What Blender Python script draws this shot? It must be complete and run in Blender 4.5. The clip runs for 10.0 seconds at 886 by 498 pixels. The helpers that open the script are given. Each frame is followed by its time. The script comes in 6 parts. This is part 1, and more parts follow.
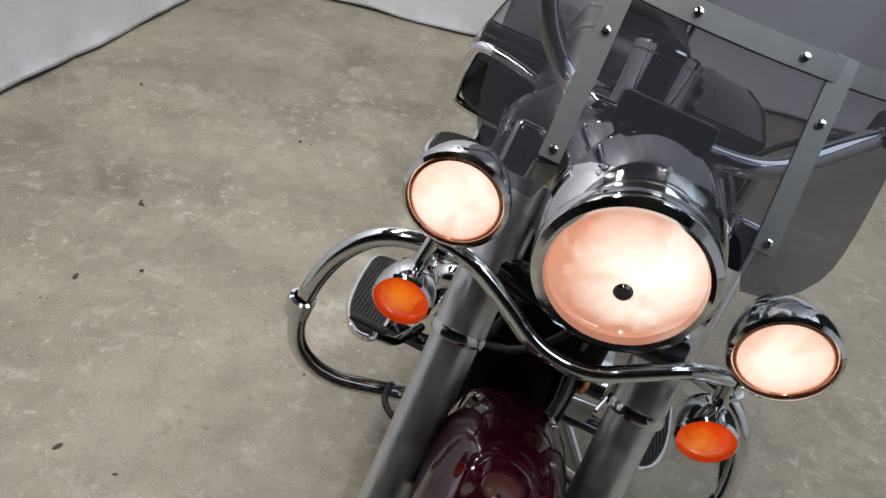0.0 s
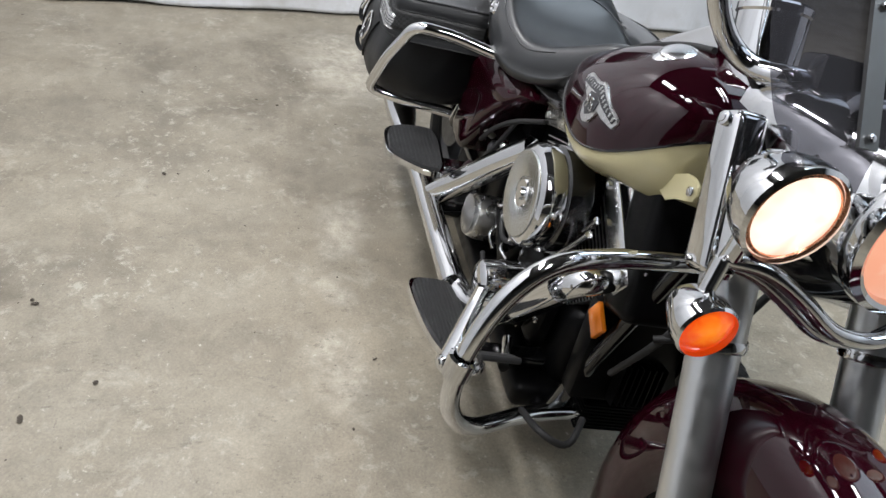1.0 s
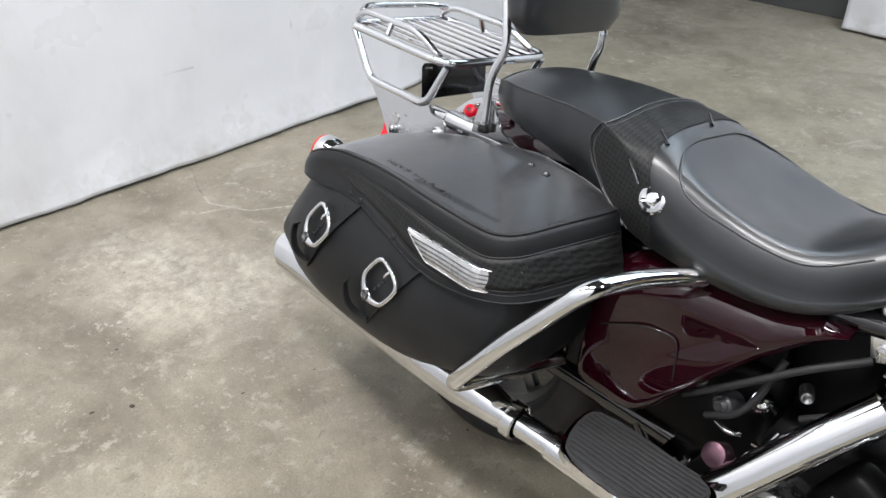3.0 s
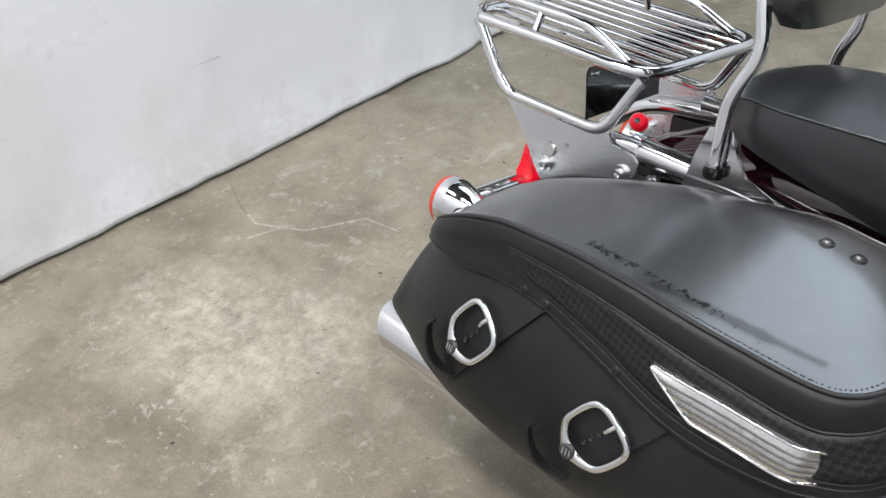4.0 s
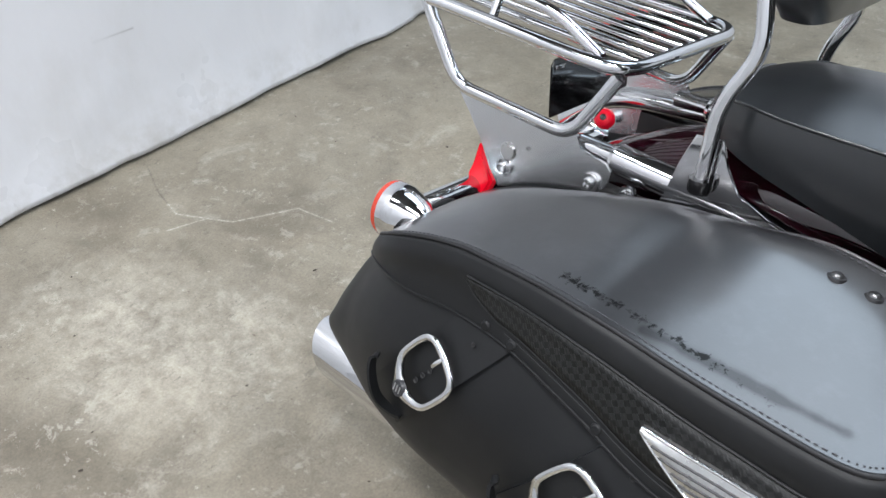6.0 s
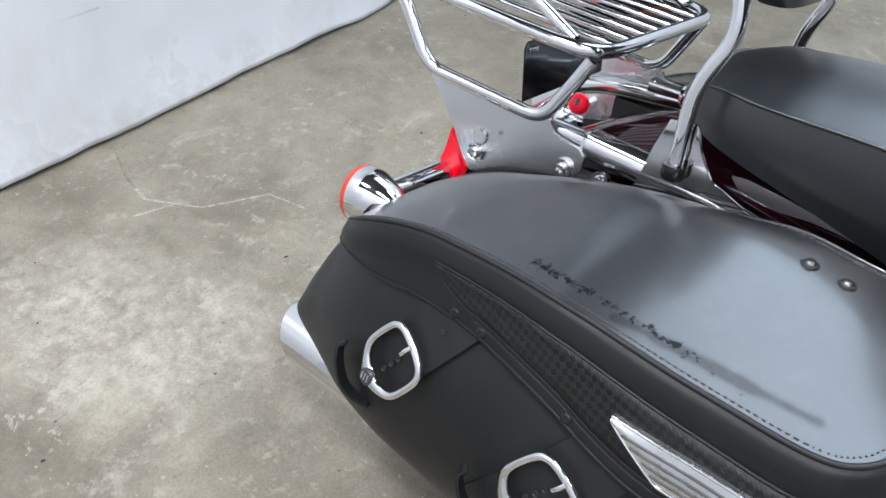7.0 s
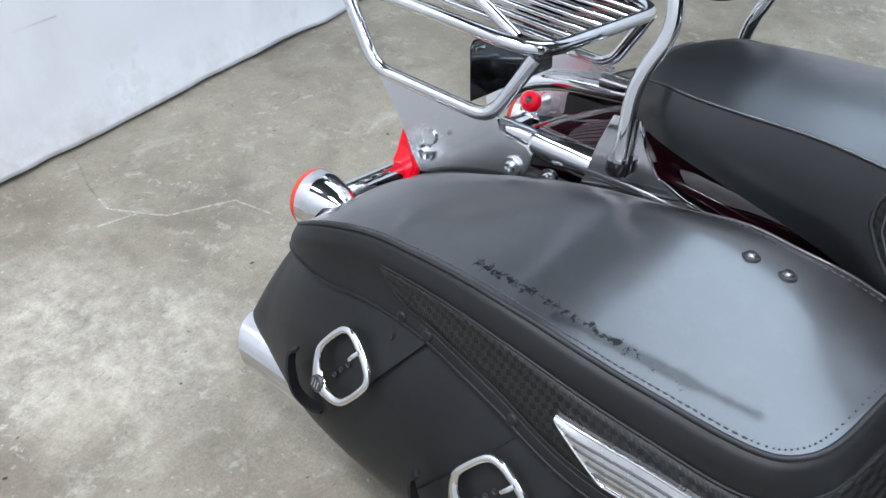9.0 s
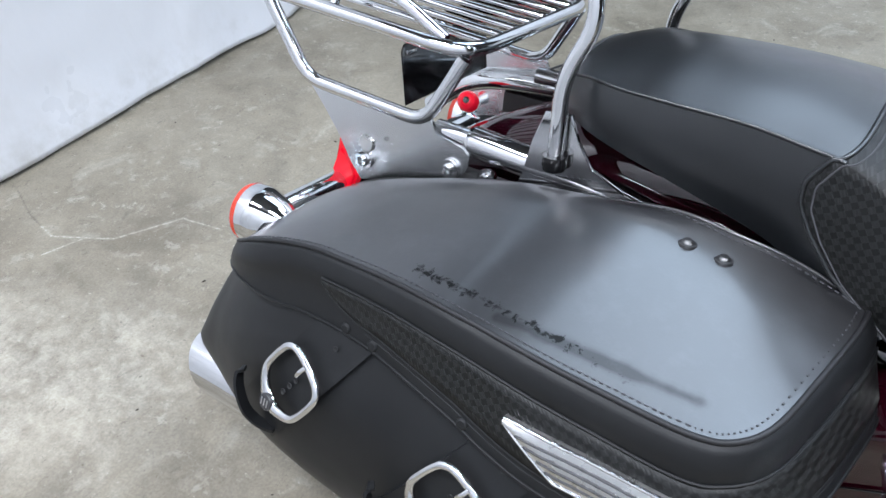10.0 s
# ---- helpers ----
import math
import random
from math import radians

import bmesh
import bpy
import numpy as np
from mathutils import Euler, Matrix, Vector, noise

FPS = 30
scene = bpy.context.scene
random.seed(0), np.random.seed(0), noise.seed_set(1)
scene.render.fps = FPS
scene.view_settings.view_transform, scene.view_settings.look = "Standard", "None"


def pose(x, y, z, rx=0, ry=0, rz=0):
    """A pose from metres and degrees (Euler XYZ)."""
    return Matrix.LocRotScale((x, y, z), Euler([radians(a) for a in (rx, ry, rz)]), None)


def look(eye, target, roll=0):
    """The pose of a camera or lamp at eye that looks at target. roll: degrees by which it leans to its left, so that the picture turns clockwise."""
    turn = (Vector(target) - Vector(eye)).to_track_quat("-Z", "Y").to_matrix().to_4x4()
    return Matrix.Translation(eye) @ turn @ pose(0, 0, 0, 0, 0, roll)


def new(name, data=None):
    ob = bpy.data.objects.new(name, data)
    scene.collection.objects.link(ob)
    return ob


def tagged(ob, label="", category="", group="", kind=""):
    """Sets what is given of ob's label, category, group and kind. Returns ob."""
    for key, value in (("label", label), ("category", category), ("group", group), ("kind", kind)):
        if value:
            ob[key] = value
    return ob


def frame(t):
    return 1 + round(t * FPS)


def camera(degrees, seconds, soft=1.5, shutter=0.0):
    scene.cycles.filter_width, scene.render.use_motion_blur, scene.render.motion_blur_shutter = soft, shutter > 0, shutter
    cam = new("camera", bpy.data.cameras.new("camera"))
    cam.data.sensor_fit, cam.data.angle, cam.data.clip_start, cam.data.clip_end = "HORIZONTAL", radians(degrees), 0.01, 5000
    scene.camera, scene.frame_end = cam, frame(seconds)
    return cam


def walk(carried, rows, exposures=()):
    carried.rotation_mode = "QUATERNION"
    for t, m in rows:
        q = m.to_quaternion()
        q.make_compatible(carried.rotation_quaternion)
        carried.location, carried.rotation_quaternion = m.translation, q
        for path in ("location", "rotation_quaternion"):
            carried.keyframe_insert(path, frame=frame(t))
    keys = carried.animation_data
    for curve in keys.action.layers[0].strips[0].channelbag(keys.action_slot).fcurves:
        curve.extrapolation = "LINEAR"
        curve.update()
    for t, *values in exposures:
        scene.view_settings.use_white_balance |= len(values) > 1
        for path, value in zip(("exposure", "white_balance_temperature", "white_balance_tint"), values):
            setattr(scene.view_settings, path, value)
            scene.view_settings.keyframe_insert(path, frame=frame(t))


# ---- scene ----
cam = camera(59.4, 10.0)
PATH = [
    (0, (1.443, 0.1009, 1.3848), (-0.189, -0.2064, 0.2699), 11.36),
    (0.5, (1.439, -0.2730, 1.3719), (-0.22, -0.1806, 0.2573), 10.15),
    (1, (1.31, -0.5725, 1.3361), (-0.29, -0.1835, 0.2001), 8.21),
    (1.5, (1.034, -0.8269, 1.3369), (-0.454, -0.2058, 0.1527), 6.42),
    (2, (0.717, -0.9949, 1.3496), (-0.597, -0.1075, 0.1312), 5.23),
    (2.5, (0.384, -1.0354, 1.3403), (-0.786, -0.0001, 0.0921), 2.36),
    (3, (-0.0016, -1.0087, 1.3245), (-0.991, -0.0910, 0.4650), -0.5),
    (3.2, (-0.1425, -0.9572, 1.3053), (-1.1309, -0.0570, 0.4262), -4.15),
    (4.3, (-0.622, -0.7979, 1.2474), (-1.799, 0.2696, 0.0331), -4.53),
    (4.5, (-0.644, -0.7732, 1.2368), (-1.798, 0.3154, 0.0196), -4.38),
    (5, (-0.666, -0.7436, 1.2264), (-1.775, 0.3683, -0.0125), -4.13),
    (6.5, (-0.668, -0.7260, 1.2164), (-1.683, 0.4224, -0.0675), -0.73),
    (7, (-0.671, -0.7165, 1.2079), (-1.658, 0.4436, -0.0884), -0.17),
    (7.5, (-0.679, -0.7085, 1.2073), (-1.651, 0.4513, -0.1000), -0.28),
    (8, (-0.674, -0.7012, 1.2027), (-1.644, 0.4614, -0.1024), 0.21),
    (8.5, (-0.662, -0.6974, 1.2060), (-1.624, 0.4742, -0.0987), -0.12),
    (9, (-0.646, -0.6874, 1.2055), (-1.599, 0.4999, -0.0922), -0.87),
    (9.5, (-0.64, -0.6713, 1.2044), (-1.563, 0.5467, -0.0866), -1.27),
    (10, (-0.632, -0.6673, 1.2046), (-1.51, 0.5751, -0.0930), -2.57),
]
walk(cam, [(t, look(eye, target, roll)) for t, eye, target, roll in PATH],
     [(0, -0.74, 6600, 12), (0.6, -0.54, 6550, 11), (1.2, -0.22, 6550, 11), (2.5, -0.06, 6550, 11), (3.2, 0.0, 6600, 11), (4.3, -0.22, 6650, 11), (5.0, -0.26, 6550, 11), (6.5, -0.1, 6250, 10.5), (7.5, -0.05, 6100, 10.5), (10, 0.02, 5950, 11)])

# ---- world and lights ----
world = bpy.data.worlds.new("world")
scene.world = world
world.use_nodes = True
world.node_tree.nodes["Background"].inputs[0].default_value = (0.75, 0.8, 0.85, 1)
world.node_tree.nodes["Background"].inputs[1].default_value = 0.006
CEIL = 3.7
TUBES = [(-1.7, -1.4, 42), (0.1, -1.4, 42), (0.3, 0.6, 30), (2.2, -0.6, 22)]  # x, y, watts of each tube
# the second panel is an added source that makes up the room's light
SKYLIGHTS = [(-1.58, 0.08, 1.0, 3.45, 66), (0.55, 2.3, 1.0, 3.45, 84), (-4.5, -2.7, 1.2, 3.3, 22)]  # x from, to, y from, to, watts of daylight


def lamp(name, power, size_x, size_y, m, colour=(1, 1, 1)):
    data = bpy.data.lights.new(name, "AREA")
    data.shape, data.size, data.size_y, data.energy, data.color = "RECTANGLE", size_x, size_y, power, colour
    ob = new(name, data)
    ob.matrix_world = m
    return ob


for tx, ty, watts in TUBES:
    lamp("tube_lamp", watts, 1.2, 0.05, pose(tx, ty, CEIL - 0.16), (0.98, 0.985, 1.0))
    lamp("tube_lamp", watts, 1.2, 0.05, pose(tx, ty + 0.16, CEIL - 0.16), (0.98, 0.985, 1.0))
for x0, x1, y0, y1, watts in SKYLIGHTS:
    lamp("skylight_daylight", watts, x1 - x0, y1 - y0, pose((x0 + x1) / 2, (y0 + y1) / 2, CEIL - 0.03), (0.73, 0.87, 1.0))


# ---- materials ----
def material(name, colour, rough=0.5, metal=0.0, coat=0.0):
    m = bpy.data.materials.new(name)
    m.use_nodes = True
    b = m.node_tree.nodes["Principled BSDF"]
    b.inputs["Base Color"].default_value = (*colour, 1)
    b.inputs["Roughness"].default_value = rough
    b.inputs["Metallic"].default_value = metal
    b.inputs["Coat Weight"].default_value = coat
    b.inputs["Coat Roughness"].default_value = 0.03
    return m


class Nodes:
    """Short hand for the nodes of a material."""

    def __init__(self, m):
        self.m, self.t = m, m.node_tree
        self.b = self.t.nodes["Principled BSDF"]
        self.where = self.add("ShaderNodeTexCoord").outputs["Object"]

    def add(self, kind, **values):
        node = self.t.nodes.new(kind)
        for key, value in values.items():
            node.inputs[key].default_value = value
        return node

    def link(self, a, b):
        self.t.links.new(a, b)

    def noise(self, scale, detail=4.0, rough=0.55, stretch=None, twist=0.0):
        n = self.add("ShaderNodeTexNoise", Scale=scale, Detail=detail, Roughness=rough, Distortion=twist)
        if stretch:
            mapping = self.add("ShaderNodeMapping", Scale=stretch)
            self.link(self.where, mapping.inputs["Vector"])
            self.link(mapping.outputs[0], n.inputs["Vector"])
        else:
            self.link(self.where, n.inputs["Vector"])
        return n.outputs[0]

    def ramp(self, value, stops):
        r = self.add("ShaderNodeValToRGB")
        e = r.color_ramp.elements
        while len(e) < len(stops):
            e.new(0.5)
        for slot, (at, c) in zip(e, stops):
            slot.position = at
            slot.color = (c, c, c, 1) if isinstance(c, (int, float)) else (*c, 1)
        self.link(value, r.inputs[0])
        return r.outputs[0]

    def mix(self, factor, a, b, how="MIX"):
        n = self.t.nodes.new("ShaderNodeMix")
        n.data_type, n.blend_type = "RGBA", how
        for slot, v in ((n.inputs[0], factor), (n.inputs[6], a), (n.inputs[7], b)):
            if isinstance(v, (int, float)):
                slot.default_value = v
            elif isinstance(v, tuple):
                slot.default_value = (*v, 1)
            else:
                self.link(v, slot)
        return n.outputs[2]

    def bump(self, height, strength, distance, over=None):
        n = self.add("ShaderNodeBump", Strength=strength, Distance=distance)
        self.link(height, n.inputs["Height"])
        if over:
            self.link(over, n.inputs["Normal"])
        return n.outputs[0]

    def near_line(self, a, b, low, high):
        """The distance from a line in space."""
        a, b = Vector(a), Vector(b)
        way = b - a
        def vec(how, p, q):
            k = self.t.nodes.new("ShaderNodeVectorMath")
            k.operation = how
            for slot, v in zip(k.inputs, (p, q)):
                if isinstance(v, (tuple, Vector)):
                    slot.default_value = tuple(v)
                else:
                    self.link(v, slot)
            return k
        off = vec("SUBTRACT", self.where, a).outputs[0]
        share = vec("DOT_PRODUCT", off, way / way.length_squared).outputs["Value"]
        held = self.add("ShaderNodeClamp")
        self.link(share, held.inputs[0])
        step = self.t.nodes.new("ShaderNodeVectorMath")
        step.operation = "SCALE"
        step.inputs[0].default_value = tuple(way)
        self.link(held.outputs[0], step.inputs["Scale"])
        return vec("DISTANCE", off, step.outputs[0]).outputs["Value"]

    def colour(self, v):
        self.link(v, self.b.inputs["Base Color"])

    def rough(self, v):
        self.link(v, self.b.inputs["Roughness"])

    def normal(self, v):
        self.link(v, self.b.inputs["Normal"])


def metal_material(name, colour, low, high, scale=30.0):
    m = material(name, colour, low, 1.0)
    n = Nodes(m)
    n.rough(n.ramp(n.noise(scale, 5.0), [(0.35, low), (0.75, high)]))
    n.normal(n.bump(n.noise(9.0, 2.0), 0.05, 0.004))
    return m


CHROME = metal_material("chrome", (0.7, 0.705, 0.715), 0.04, 0.12)
BRIGHTFORK = metal_material("brushed_fork_alloy", (0.66, 0.665, 0.67), 0.3, 0.45)
PLATESTEEL = metal_material("polished_plate_steel", (0.66, 0.67, 0.68), 0.2, 0.3, 12)
TINTED = metal_material("purple_tinted_metal", (0.17, 0.095, 0.118), 0.3, 0.4)
SATIN = metal_material("satin_steel", (0.62, 0.62, 0.61), 0.22, 0.38)
BRUSHED = metal_material("brushed_bracket", (0.145, 0.145, 0.143), 0.42, 0.6)
ALLOY = metal_material("cast_alloy", (0.5, 0.5, 0.5), 0.28, 0.5, 60)
POLISHED = metal_material("polished_alloy", (0.82, 0.83, 0.84), 0.16, 0.3, 40)
DARKMETAL = metal_material("black_engine_metal", (0.0025, 0.0025, 0.0028), 0.3, 0.5)
DARKMETAL.node_tree.nodes["Principled BSDF"].inputs["Metallic"].default_value = 0.0
DARKMETAL.node_tree.nodes["Principled BSDF"].inputs["Specular IOR Level"].default_value = 0.12
DISC = material("turned_steel_disc", (0.62, 0.63, 0.62), 0.26, 1.0)
n = Nodes(DISC)
n.b.inputs["Anisotropic"].default_value = 0.75
spin = n.t.nodes.new("ShaderNodeTangent")
spin.direction_type, spin.axis = "RADIAL", "Y"
n.link(spin.outputs[0], n.b.inputs["Tangent"])

BURGUNDY = material("burgundy_paint", (0.055, 0.006, 0.014), 0.4, 0.0, 1.0)
n = Nodes(BURGUNDY)
n.colour(n.mix(n.noise(420.0, 2.0), (0.004, 0.0003, 0.001), (0.024, 0.0014, 0.0055)))
n.b.inputs["Specular IOR Level"].default_value = 0.0
CREAM = material("cream_paint", (0.52, 0.47, 0.27), 0.25, 0.0, 1.0)
n = Nodes(CREAM)
n.colour(n.mix(n.noise(6.0), (0.5, 0.45, 0.25), (0.56, 0.51, 0.31)))
GLOSSBLACK = material("gloss_black_paint", (0.004, 0.004, 0.0045), 0.12, 0.0, 0.6)
n = Nodes(GLOSSBLACK)
n.rough(n.ramp(n.noise(25.0), [(0.3, 0.08), (0.8, 0.22)]))
RUBBER = material("black_rubber", (0.01, 0.01, 0.0105), 0.7)
n = Nodes(RUBBER)
n.rough(n.ramp(n.noise(18.0), [(0.3, 0.55), (0.8, 0.85)]))
n.normal(n.bump(n.noise(240.0), 0.2, 0.001))


def leather(name, dark, light, low, high, shine=0.5):
    m = material(name, dark, low)
    n = Nodes(m)
    n.b.inputs["Specular IOR Level"].default_value = shine
    grain = n.add("ShaderNodeTexVoronoi", Scale=420.0)
    n.link(n.where, grain.inputs["Vector"])
    cloud = n.noise(5.0, 6.0)
    n.colour(n.mix(n.ramp(cloud, [(0.4, 0.0), (0.75, 1.0)]), dark, light))
    n.rough(n.ramp(n.noise(11.0, 6.0), [(0.3, low), (0.8, high)]))
    soft = n.bump(n.noise(8.0, 2.0, twist=0.4), 0.07, 0.008)
    n.normal(n.bump(grain.outputs["Distance"], 0.05, 0.0006, soft))
    return m


LEATHER = leather("black_leather", (0.006, 0.0064, 0.007), (0.012, 0.0127, 0.0137), 0.42, 0.56, 0.3)
SEATVINYL = leather("black_seat_vinyl", (0.006, 0.0069, 0.0079), (0.012, 0.0135, 0.0153), 0.36, 0.5, 0.32)
LIDLEATHER = leather("worn_lid_leather", (0.012, 0.012, 0.013), (0.02, 0.02, 0.022), 0.3, 0.42, 0.6)
for m, much, rough in ((SEATVINYL, 0.9, 0.27), (LIDLEATHER, 1.0, 0.15)):
    m.node_tree.nodes["Principled BSDF"].inputs["Coat Weight"].default_value = much
    m.node_tree.nodes["Principled BSDF"].inputs["Coat Roughness"].default_value = rough
# a long dark smear and a row of scuffs along the outer edge of the worn lid
n = Nodes(LIDLEATHER)
ragged = n.noise(70.0, 5.0, 0.7)
smear = n.near_line((-0.86, -0.391, 0.681), (-0.69, -0.379, 0.675), 0.0, 1.0)
spots = n.near_line((-0.955, -0.373, 0.681), (-0.735, -0.392, 0.679), 0.0, 1.0)


def under(n, dist, wobble, limit, edge, gain=1.7):
    a = n.add("ShaderNodeMath")
    a.operation = "MULTIPLY_ADD"
    a.inputs[1].default_value = limit * gain
    n.link(wobble, a.inputs[0])
    n.link(dist, a.inputs[2])
    return n.ramp(a.outputs[0], [(limit * 1.0, 1.0), (limit * 1.0 + edge, 0.0)])


wear = n.mix(1.0, n.mix(0.55, (0, 0, 0), under(n, smear, n.noise(25.0, 4.0), 0.0085, 0.004, 1.2)), under(n, spots, n.noise(125.0, 5.0, 0.65, twist=0.6), 0.016, 0.0015, 1.84), "LIGHTEN")
old = n.b.inputs["Base Color"].links[0].from_socket
n.colour(n.mix(wear, old, (0.003, 0.003, 0.003)))
shiny = n.b.inputs["Roughness"].links[0].from_socket
n.rough(n.mix(wear, shiny, (0.42, 0.42, 0.42)))
n.link(n.mix(wear, (0.8, 0.8, 0.8), (0.12, 0.12, 0.12)), n.b.inputs["Specular IOR Level"])
n.link(n.mix(wear, (0.9, 0.9, 0.9), (0.1, 0.1, 0.1)), n.b.inputs["Coat Weight"])
n.link(n.ramp(n.noise(9.0, 8.0, 0.7, twist=0.6), [(0.3, 0.1), (0.75, 0.24)]), n.b.inputs["Coat Roughness"])
rubbed = n.ramp(n.noise(34.0, 7.0, 0.72), [(0.5, 0.0), (0.75, 0.5)])
n.colour(n.mix(rubbed, n.b.inputs["Base Color"].links[0].from_socket, (0.03, 0.031, 0.034)))

PIPING = leather("worn_piping", (0.012, 0.012, 0.013), (0.03, 0.03, 0.032), 0.45, 0.6, 0.3)
WEAVE = material("woven_leather", (0.006, 0.006, 0.0065), 0.5)
n = Nodes(WEAVE)
n.b.inputs["Specular IOR Level"].default_value = 0.3
turned = n.add("ShaderNodeMapping", Rotation=(0.0, radians(33), 0.0), Scale=(1, 0, 1))
n.link(n.where, turned.inputs["Vector"])
check = n.add("ShaderNodeTexChecker", Scale=170.0)
n.link(turned.outputs[0], check.inputs["Vector"])
strands = n.add("ShaderNodeTexWave", Scale=95.0, Distortion=1.2)
n.link(turned.outputs[0], strands.inputs["Vector"])
woven = n.mix(0.35, check.outputs["Color"], strands.outputs["Color"], "MULTIPLY")
n.colour(n.mix(check.outputs["Fac"], (0.004, 0.0042, 0.004), (0.0125, 0.013, 0.0128)))
n.rough(n.ramp(n.noise(60.0, 4.0), [(0.3, 0.42), (0.8, 0.6)]))
n.normal(n.bump(woven, 0.6, 0.0013))


def glow(name, colour, strength, spot, centre, reach):
    """A lit lens: hot near its lamp, with the pattern of the reflector behind it."""
    m = material(name, colour, 0.12, 0.0, 0.5)
    n = Nodes(m)
    n.b.inputs["Emission Strength"].default_value = strength
    far = n.add("ShaderNodeVectorMath")
    far.operation = "DISTANCE"
    far.inputs[1].default_value = centre
    n.link(n.where, far.inputs[0])
    wave = n.add("ShaderNodeMath")
    wave.operation = "MULTIPLY_ADD"
    wave.inputs[1].default_value = reach * 1.6
    n.link(n.noise(0.9 / reach, 3.0, twist=1.0), wave.inputs[0])
    n.link(far.outputs["Value"], wave.inputs[2])
    n.link(n.mix(n.ramp(wave.outputs[0], [(reach * 1.0, 1.0), (reach * 2.1, 0.0)]), colour, spot), n.b.inputs["Emission Color"])
    return m


HEADLENS = glow("lit_headlight_lens", (0.55, 0.25, 0.16), 1.9, (1.15, 1.05, 0.92), (0.69, 0.035, 0.935), 0.075)
PASSLENS_R = glow("lit_passing_lens", (0.7, 0.36, 0.23), 1.6, (1.15, 1.02, 0.88), (0.69, -0.2, 0.915), 0.066)
PASSLENS_L = glow("lit_passing_lens", (0.7, 0.36, 0.23), 1.6, (1.15, 1.02, 0.88), (0.67, 0.22, 0.895), 0.066)
AMBER_R = glow("lit_amber_lens", (0.75, 0.06, 0.004), 1.0, (1.0, 0.3, 0.02), (0.68, -0.215, 0.75), 0.022)
AMBER_L = glow("lit_amber_lens", (0.75, 0.06, 0.004), 1.0, (1.0, 0.3, 0.02), (0.66, 0.21, 0.73), 0.022)
REDLENS = glow("lit_red_lens", (0.55, 0.003, 0.014), 0.7, (0.9, 0.008, 0.045), (-1.3, 0.0, 0.56), 0.06)
REFLECTOR = material("amber_reflector", (0.75, 0.2, 0.01), 0.25, 0.0, 0.5)
COPPER = metal_material("copper_tinted_ring", (0.75, 0.36, 0.22), 0.2, 0.35)
REDSPOT = glow("red_spot_glow", (0.55, 0.004, 0.016), 0.35, (0.9, 0.01, 0.05), (-1.17, 0.03, 0.67), 0.03)
REDRING = material("red_lens_edge", (0.45, 0.03, 0.01), 0.2, 0.0, 0.5)

SCREEN = bpy.data.materials.new("smoked_windshield")
SCREEN.use_nodes = True
n = SCREEN.node_tree
n.nodes.clear()
out = n.nodes.new("ShaderNodeOutputMaterial")
clear = n.nodes.new("ShaderNodeBsdfTransparent")
clear.inputs[0].default_value = (0.25, 0.245, 0.265, 1)
gloss = n.nodes.new("ShaderNodeBsdfGlossy")
gloss.inputs["Roughness"].default_value = 0.12
blend = n.nodes.new("ShaderNodeMixShader")
edge = n.nodes.new("ShaderNodeFresnel")
edge.inputs[0].default_value = 1.2
n.links.new(edge.outputs[0], blend.inputs[0])
n.links.new(clear.outputs[0], blend.inputs[1])
n.links.new(gloss.outputs[0], blend.inputs[2])
# reflected haze of the screen, put in as a faint pale diffuse colour
haze = n.nodes.new("ShaderNodeBsdfDiffuse")
haze.inputs[0].default_value = (0.5, 0.5, 0.56, 1)
haze_mix = n.nodes.new("ShaderNodeMixShader")
haze_mix.inputs[0].default_value = 0.045
n.links.new(blend.outputs[0], haze_mix.inputs[1])
n.links.new(haze.outputs[0], haze_mix.inputs[2])
n.links.new(haze_mix.outputs[0], out.inputs[0])

CONCRETE = material("worn_concrete", (0.3, 0.29, 0.26), 0.6)
n = Nodes(CONCRETE)
big = n.ramp(n.noise(0.8, 5.0, 0.6), [(0.36, 0.0), (0.66, 1.0)])
base = n.mix(big, (0.17, 0.149, 0.115), (0.35, 0.314, 0.25))
mid = n.ramp(n.noise(3.2, 8.0, 0.62, twist=0.6), [(0.36, 0.0), (0.62, 0.75)])
base = n.mix(mid, base, (0.335, 0.307, 0.25))
cloud = n.ramp(n.noise(2.2, 7.0, 0.65, twist=0.8), [(0.5, 0.0), (0.7, 0.5)])
base = n.mix(cloud, base, (0.16, 0.145, 0.118))
pale = n.ramp(n.noise(6.0, 9.0, 0.72, twist=0.5), [(0.56, 0.0), (0.72, 0.85)])
base = n.mix(pale, base, (0.46, 0.435, 0.375))
dark = n.ramp(n.noise(9.0, 9.0, 0.74, twist=0.4), [(0.58, 0.0), (0.76, 0.6)])
base = n.mix(dark, base, (0.16, 0.145, 0.12))
ragged = n.noise(4.5, 8.0, 0.68)
frayed = n.noise(26.0, 6.0, 0.7)
